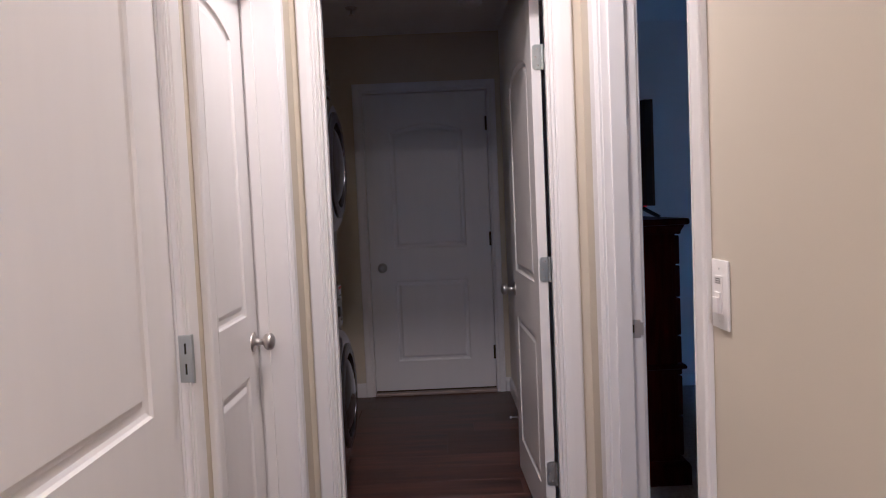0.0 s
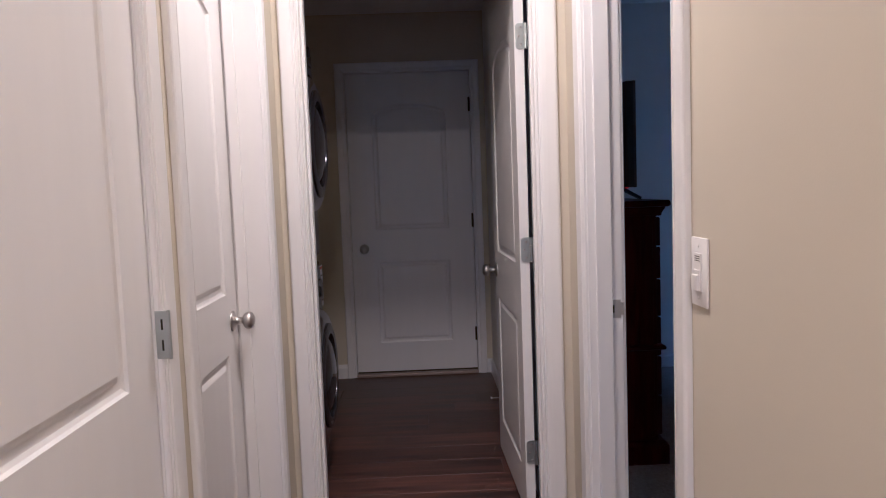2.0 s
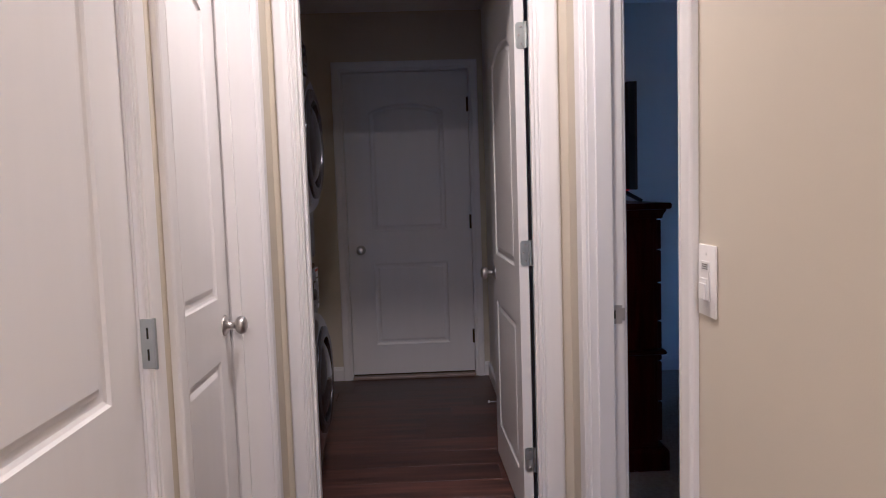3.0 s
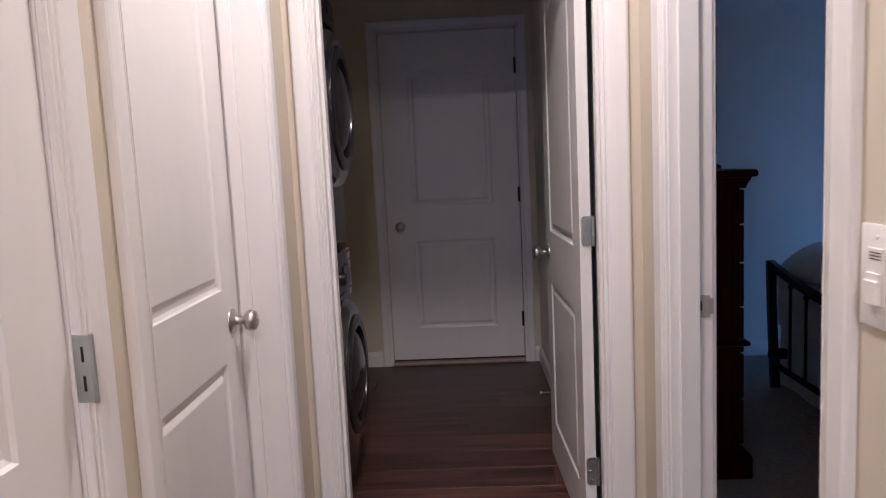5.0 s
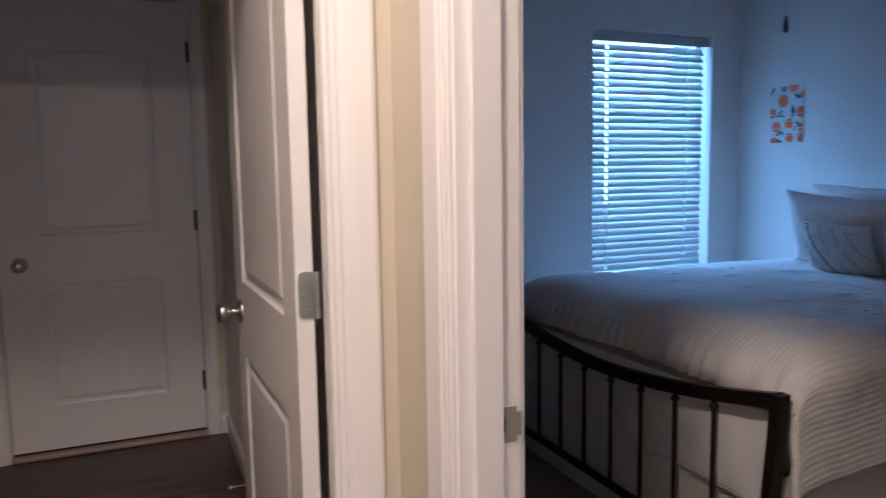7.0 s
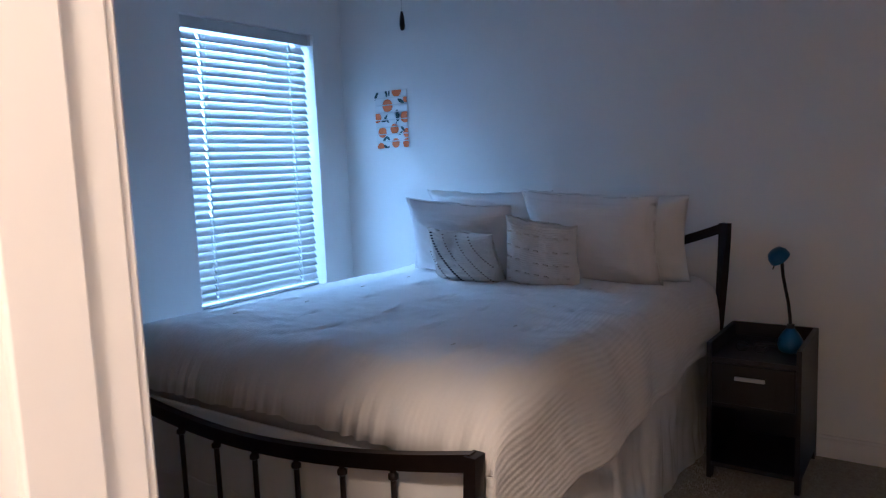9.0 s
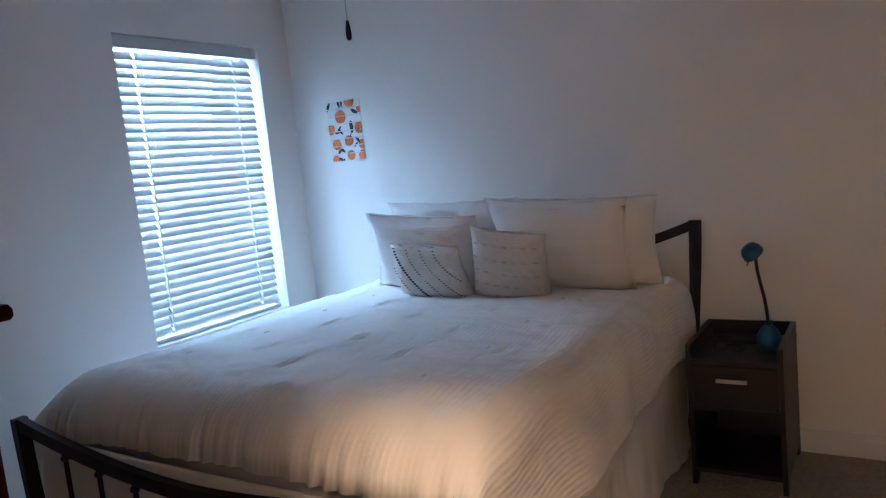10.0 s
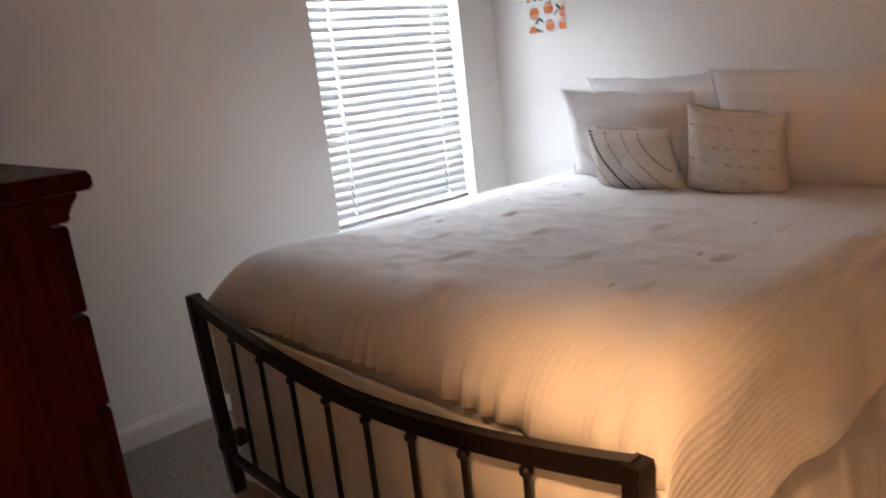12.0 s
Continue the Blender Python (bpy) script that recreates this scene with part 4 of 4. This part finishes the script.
def piping(parent, w, h, pinch=0.085, slump=0.0):
    """A thin corded seam round the edge of a sham."""
    pts = []
    for k in range(81):
        q, f = divmod(k % 80, 20)
        e = -1 + f / 10
        u, v = ((e, -1), (1, e), (-e, 1), (-1, -e))[q]
        pts.append((u * w / 2 * (1 - pinch * (1 - v * v) * abs(u) ** 3) * (1 - slump * v), 0.0, h / 2 + v * h / 2 * (1 - pinch * (1 - u * u) * abs(v) ** 3)))
    part("piping", tube(pts, 0.0028, 6), LINEN, parent, "", 60)


for sham, across, high, slump in SHAMS:
    piping(sham, across, high, slump=slump)
lumbar = pillow("lumbar_pillow", lean(3.52, 3.882, 0.756, 24, -2, -3), 0.375, 0.275, 0.12, COTTON, "cream lumbar pillow with diagonal stitched lines", 5, slump=0.07)
square = pillow("throw_pillow", lean(3.52, 3.522, 0.750, 22, 6, -8), 0.335, 0.335, 0.13, COTTON, "cream square throw pillow with woven tufts", 6, slump=0.07)


def stitches(parent, w, h, t, x_off, mat, name, size):
    """Cross stitches along a diagonal of the pillow's front."""
    bm = bmesh.new()
    n = int(h / 0.0105)
    for k in range(1, n):
        v = 1 - 2 * k / n
        u = 0.86 - x_off - (1 - v) * 0.50
        if abs(u) > 0.92:
            continue
        ed = max(0.0, (1 - abs(u) ** 2.6)) ** 0.55 * max(0.0, (1 - abs(v) ** 2.6)) ** 0.55
        y = t / 2 * ed + 0.0075
        x, z = u * w / 2 * (1 - 0.07 * v), v * h / 2 + h / 2
        add_box(bm, (x - size, y - 0.004, z - size * 0.55), (x + size, y + 0.0005, z + size * 0.55), 0.0006)
    part(name, bm, mat, parent)


for off, mat, sz in ((-0.42, GREYTHREAD, 0.0036), (0.0, THREAD, 0.0055), (0.42, GREYTHREAD, 0.0036), (0.84, GREYTHREAD, 0.0036), (1.22, GREYTHREAD, 0.004)):
    stitches(lumbar, 0.365, 0.275, 0.12, off, mat, "stitched_line", sz)
rng = random.Random(8)
for row in range(5):
    for c in range(7):
        u, v = -0.75 + 1.5 * c / 6, -0.7 + 1.4 * row / 4
        ed = max(0.0, (1 - abs(u) ** 2.6)) ** 0.55 * max(0.0, (1 - abs(v) ** 2.6)) ** 0.55
        x, z, y = u * 0.1675 * (1 - 0.07 * v), 0.1675 + v * 0.1675, 0.065 * ed + 0.005
        part("woven_tuft", box((x - 0.011, y - 0.004, z - 0.004), (x + 0.011, y + 0.0015, z + 0.003 + rng.uniform(0, 0.003)), 0.0015), CREAMTHREAD, square)

# ---- nightstand ----
ns = thing("nightstand", 3.655, 2.710, 0.004, "espresso nightstand with one drawer and raised tray top", "nightstand")
NW, ND, NH = 0.170, 0.425, 0.556
for s in (-1, 1):
    bm = bmesh.new()
    y0, y1 = sorted((s * NW, s * (NW - 0.018)))
    prof = [(0.0, 0.0), (0.035, 0.0), (0.055, 0.045), (ND - 0.055, 0.045), (ND - 0.035, 0.0), (ND, 0.0), (ND, NH), (0.0, NH)]
    a = [bm.verts.new((x, y0, z)) for x, z in prof]
    b = [bm.verts.new((x, y1, z)) for x, z in prof]
    bm.faces.new(a), bm.faces.new(b)
    for i in range(len(prof)):
        bm.faces.new((a[i], a[(i + 1) % len(prof)], b[(i + 1) % len(prof)], b[i]))
    part("side_panel", bm, ESPRESSO, ns)
part("top", box((0.004, -NW + 0.018, NH - 0.075), (ND - 0.012, NW - 0.018, NH - 0.057)), ESPRESSO, ns)
part("back_panel", box((ND - 0.012, -NW + 0.018, 0.045), (ND, NW - 0.018, NH)), ESPRESSO, ns)
part("shelf", box((0.006, -NW + 0.018, 0.050), (ND - 0.012, NW - 0.018, 0.068)), ESPRESSO, ns)
part("divider", box((0.006, -NW + 0.018, 0.300), (ND - 0.012, NW - 0.018, 0.314)), ESPRESSO, ns)
dw = part("drawer_front", box((0.0, -NW + 0.020, 0.318), (0.018, NW - 0.020, 0.478), 0.0015), ESPRESSO, ns)
bm = box((-0.020, -0.048, 0.420), (-0.014, 0.062, 0.436), 0.002)
for y in (-0.040, 0.054):
    add_box(bm, (-0.014, y - 0.004, 0.424), (0.0, y + 0.004, 0.432))
part("handle", bm, NICKEL, dw, "flat satin nickel bar handle")

lp = thing("desk_lamp", 3.86, 2.612, NH - 0.053, "small blue gooseneck desk lamp on the nightstand", "lamp")
part("base", lathe([(0, 0), (0.034, 0), (0.043, 0.010), (0.048, 0.030), (0.043, 0.056), (0.030, 0.078), (0.018, 0.092), (0.012, 0.098), (0, 0.099)], Matrix(), 28), BLUEMETAL, lp, "rounded blue base", 60)
bm = tube([(0, 0, 0.09), (0.0, 0.003, 0.14), (0.0, 0.010, 0.20), (-0.002, 0.022, 0.26), (-0.006, 0.030, 0.31), (-0.012, 0.033, 0.358), (-0.02, 0.036, 0.385)], 0.0062, 10)
add_lathe(bm, [(0, 0.094), (0.014, 0.094), (0.014, 0.112), (0, 0.114)], Matrix(), 14)
part("gooseneck", bm, BLACK, lp, "flexible black neck", 60)
hm = pose(-0.024, 0.044, 0.384, -28, -32, 0)
hd = part("shade", lathe([(0.012, 0.030), (0.030, 0.024), (0.039, 0.008), (0.041, -0.012), (0.038, -0.012), (0.034, 0.004), (0.024, 0.016), (0.010, 0.022)], hm, 24), BLUEMETAL, lp, "blue dome shade", 60)
part("reflector", lathe([(0.0, 0.014), (0.02, 0.012), (0.033, 0.0), (0.036, -0.010), (0.0, -0.006)], hm, 20), SILVER, hd)
part("switch_stem", tube([(-0.03, 0.048, 0.374), (-0.045, 0.060, 0.334)], 0.0025, 6), BLACK, hd)

gl = thing("eyeglasses", 3.80, 2.745, NH - 0.053, "dark folded eyeglasses on the nightstand", "eyeglasses")
bm = bmesh.new()
for s in (-1, 1):
    add_tube(bm, [(0.02 * math.cos(a), s * 0.033 + 0.025 * math.sin(a), 0.02 + 0.016 * math.cos(a)) for a in [x * 0.5236 for x in range(13)]], 0.0022, 6)
    add_tube(bm, [(0.0, s * 0.058, 0.026), (0.06, s * 0.04, 0.006), (0.08, -s * 0.02, 0.003)], 0.002, 6)
add_tube(bm, [(0, -0.01, 0.026), (0, 0.01, 0.026)], 0.002, 6)
part("rim_and_temples", bm, BLACK, gl)
rc = thing("remote_control", 3.93, 2.70, NH - 0.053, "small black remote control on the nightstand", "remote control")
part("body", box((-0.02, -0.06, 0), (0.02, 0.06, 0.016), 0.005, 2), BLACK, rc)

# ---- chest of drawers ----
ch = thing("chest_of_drawers", 1.300, 4.000, 0.004, "tall cherry-stained wooden chest with moulded top", "chest")
CX0, CX1, CY0, CY1 = -0.205, 0.196, -0.545, 0.545


def frame_ring(profile, mat, name):
    """A moulding round the front and sides: rows of (out, height)."""
    bm = bmesh.new()
    rows = []
    for o, z in profile:
        rows.append([bm.verts.new(c) for c in ((CX0, CY0 - o, z), (CX1 + o, CY0 - o, z), (CX1 + o, CY1 + o, z), (CX0, CY1 + o, z))])
    for p, q in zip(rows, rows[1:]):
        for k in range(4):
            bm.faces.new((p[k], p[(k + 1) % 4], q[(k + 1) % 4], q[k]))
    bm.faces.new(rows[0]), bm.faces.new(rows[-1])
    return part(name, bm, mat, ch)


part("carcass", box((CX0, CY0, 0.10), (CX1 - 0.02, CY1, 1.113), 0.002), WOOD, ch)
frame_ring([(0.0, 1.112), (0.004, 1.116), (0.004, 1.122), (0.007, 1.130), (0.012, 1.140), (0.016, 1.146), (0.016, 1.152)], WOOD, "cornice")
frame_ring([(0.016, 1.152), (0.030, 1.154), (0.034, 1.160), (0.034, 1.172), (0.030, 1.180), (0.0, 1.1805)], WOOD, "top")
frame_ring([(0.022, 0.0), (0.022, 0.085), (0.014, 0.098), (0.004, 0.105)], WOOD, "plinth")
frame_ring([(0.001, 0.515), (0.014, 0.520), (0.016, 0.528), (0.012, 0.536), (0.001, 0.540)], WOOD, "waist_moulding")
bm = bmesh.new()
for a, b in (((CX0 + 0.02, CY0 - 0.002, 0.12), (CX0 + 0.075, CY0 + 0.002, 1.07)), ((CX1 - 0.095, CY0 - 0.002, 0.12), (CX1 - 0.035, CY0 + 0.002, 1.07))):
    add_box(bm, a, b, 0.002)
part("side_stile", bm, WOOD, ch)
ZR = [0.118, 0.300, 0.482, 0.660, 0.830, 0.975, 1.108]
for za, zb in zip(ZR, ZR[1:]):
    df = part("drawer", box((CX1 - 0.03, CY0 + 0.022, za + 0.003), (CX1 + 0.006, CY1 - 0.022, zb - 0.003), 0.005, 2), WOOD, ch)
    for y in (-0.30, 0.30):
        part("pull", lathe([(0, 0), (0.008, 0), (0.008, 0.012), (0.017, 0.020), (0.015, 0.028), (0, 0.030)], pose(CX1 + 0.010, y, (za + zb) / 2, 0, 90), 14), IRON, df, "", 50)

# television on the chest
tv = thing("television", 1.257, 3.815, 1.1850, "thin black flat-screen television on splayed feet", "television", "", 20)
part("panel", box((-0.022, -0.365, 0.060), (0.016, 0.365, 0.520), 0.004, 2), BLACK, tv)
part("screen", box((0.016, -0.353, 0.078), (0.0172, 0.353, 0.508)), SCREEN, tv, "dark glossy screen")
bm = bmesh.new()
for y0, y1, z0, z1 in ((-0.366, -0.353, 0.059, 0.521), (0.353, 0.366, 0.059, 0.521), (-0.353, 0.353, 0.508, 0.521), (-0.353, 0.353, 0.059, 0.078)):
    add_box(bm, (0.008, y0, z0), (0.020, y1, z1))
part("bezel", bm, BEZEL, tv, "dark brown bezel")
part("rear_housing", box((-0.055, -0.25, 0.085), (-0.022, 0.25, 0.38), 0.012, 2), BLACK, tv)
part("standby_light", box((0.0, -0.320, 0.055), (0.010, -0.308, 0.0595)), LED, tv)
for y in (-0.27, 0.27):
    bm = tube([(0.100, y - 0.012, 0.008), (0.040, y, 0.040), (0.0, y, 0.062)], 0, flat=(0.013, 0.006))
    add_tube(bm, [(-0.100, y - 0.012, 0.008), (-0.040, y, 0.040), (0.0, y, 0.062)], 0, flat=(0.013, 0.006))
    part("foot", bm, BLACK, tv)

# ---- wall print with oranges ----
pr = thing("wall_print", WX, 4.765, 1.400, "white wall hanging printed with oranges and dark leaves", "picture")
PW, PH = 0.235, 0.332
NST = 8
sh = PH / NST
for i in range(NST):
    part("paper_strip", box((-0.0055, -PW / 2, i * sh + 0.0022), (-0.0015, PW / 2, (i + 1) * sh - 0.0022), 0.0008), CANVAS, pr)
part("backing", box((-0.0015, -PW / 2 + 0.003, 0.003), (-0.0002, PW / 2 - 0.003, PH - 0.003)), PAPER, pr)


def clipped(cy, cz, ry, rz_, turn, lo_hi, n=18):
    pts = []
    for i in range(n):
        a = 2 * math.pi * i / n
        y, z = ry * math.cos(a), rz_ * math.sin(a)
        t = radians(turn)
        y, z = cy + y * math.cos(t) - z * math.sin(t), cz + y * math.sin(t) + z * math.cos(t)
        pts.append((max(-PW / 2, min(PW / 2, y)), max(lo_hi[0], min(lo_hi[1], z))))
    return pts


def print_shape(name, mat, cy, cz, ry, rz_, turn, lift):
    bm = bmesh.new()
    for i in range(NST):
        lo, hi = i * sh + 0.003, (i + 1) * sh - 0.003
        pts = clipped(cy, cz, ry, rz_, turn, (lo, hi))
        keep = []
        for p in pts:
            if not keep or (abs(p[0] - keep[-1][0]) + abs(p[1] - keep[-1][1])) > 1e-5:
                keep.append(p)
        if len(keep) > 3 and max(p[1] for p in keep) - min(p[1] for p in keep) > 0.002 and cz - max(ry, rz_) < hi and cz + max(ry, rz_) > lo:
            bm.faces.new([bm.verts.new((-0.0056 - lift, y, z)) for y, z in keep])
    if bm.faces:
        part(name, bm, mat, pr)


# y grows towards the window
for cy, cz, r in ((0.025, 0.245, 0.037), (-0.045, 0.325, 0.034), (0.105, 0.180, 0.030), (-0.100, 0.175, 0.033), (0.070, 0.095, 0.031), (-0.020, 0.110, 0.030),
                  (-0.025, 0.030, 0.028), (0.085, 0.010, 0.026), (-0.108, 0.025, 0.030), (-0.108, 0.085, 0.026), (-0.110, 0.275, 0.020)):
    print_shape("printed_orange", FRUIT, cy, cz, r, r, 0, 0.0003)
for cy, cz, a, b, t in ((0.106, 0.305, 0.009, 0.028, 30), (0.03, 0.315, 0.008, 0.020, -15), (0.01, 0.315, 0.006, 0.018, 5), (-0.045, 0.185, 0.013, 0.034, -5), (-0.075, 0.265, 0.010, 0.026, -60),
                        (0.045, 0.175, 0.006, 0.028, 40), (0.035, 0.165, 0.007, 0.024, -45), (0.055, 0.160, 0.006, 0.02, 80), (0.055, 0.055, 0.008, 0.020, 45), (0.030, 0.060, 0.007, 0.018, -50),
                        (-0.080, 0.110, 0.008, 0.020, -40), (-0.065, 0.085, 0.006, 0.018, 50), (0.050, 0.012, 0.008, 0.018, -60), (0.030, 0.005, 0.005, 0.012, 20), (-0.035, 0.140, 0.003, 0.022, 20)):
    print_shape("printed_leaf", LEAF, cy, cz, a, b, t, 0.0006)

# ---- ceiling fan pull chain ----
pc = thing("pull_chain", 3.0, 3.815, H, "ceiling fan pull chain with a dark wooden pull", "pull chain")
part("canopy", lathe([(0, 0), (0.05, 0), (0.045, -0.02), (0.015, -0.04), (0, -0.04)], Matrix(), 20), IRON, pc)
part("chain", tube([(0, 0, -0.03), (0, 0, -0.575)], 0.0014, 6), NICKEL, pc)
part("pull", lathe([(0, -0.570), (0.005, -0.572), (0.0085, -0.595), (0.0105, -0.620), (0.009, -0.634), (0.004, -0.640), (0, -0.640)], Matrix(), 14), IRON, pc, "dark wooden pull", 60)

# ---- floor planks, nearest last ----
def planks():
    rng = random.Random(11)
    wdt, lng = 0.180, 1.22
    meshes = {}
    row = 0
    y = -2.5
    y_stop = EY
    while y < y_stop - 0.01:
        y2 = min(y + wdt, y_stop)
        xs, xe = (-0.90, RX) if y2 > LY else (LX, RX)
        if y < LY < y2:
            xs = LX
        x = xs - rng.uniform(0.1, 1.1)
        while x < xe:
            a, b = max(x, xs), min(x + lng, xe)
            if b - a > 0.05:
                key = (round(b - a, 2), round(y2 - y, 3))
                if key not in meshes:
                    bm = bmesh.new()
                    add_box(bm, (0, 0, -0.006), (key[0], key[1], 0.0), 0.0009)
                    me = bpy.data.meshes.new("plank")
                    bm.to_mesh(me)
                    bm.free()
                    me.materials.append(PLANK)
                    meshes[key] = me
                o = new("plank", meshes[key])
                o.parent = floor
                o.location = (a, y, 0.0)
            x += lng
        y += wdt
        row += 1


planks()
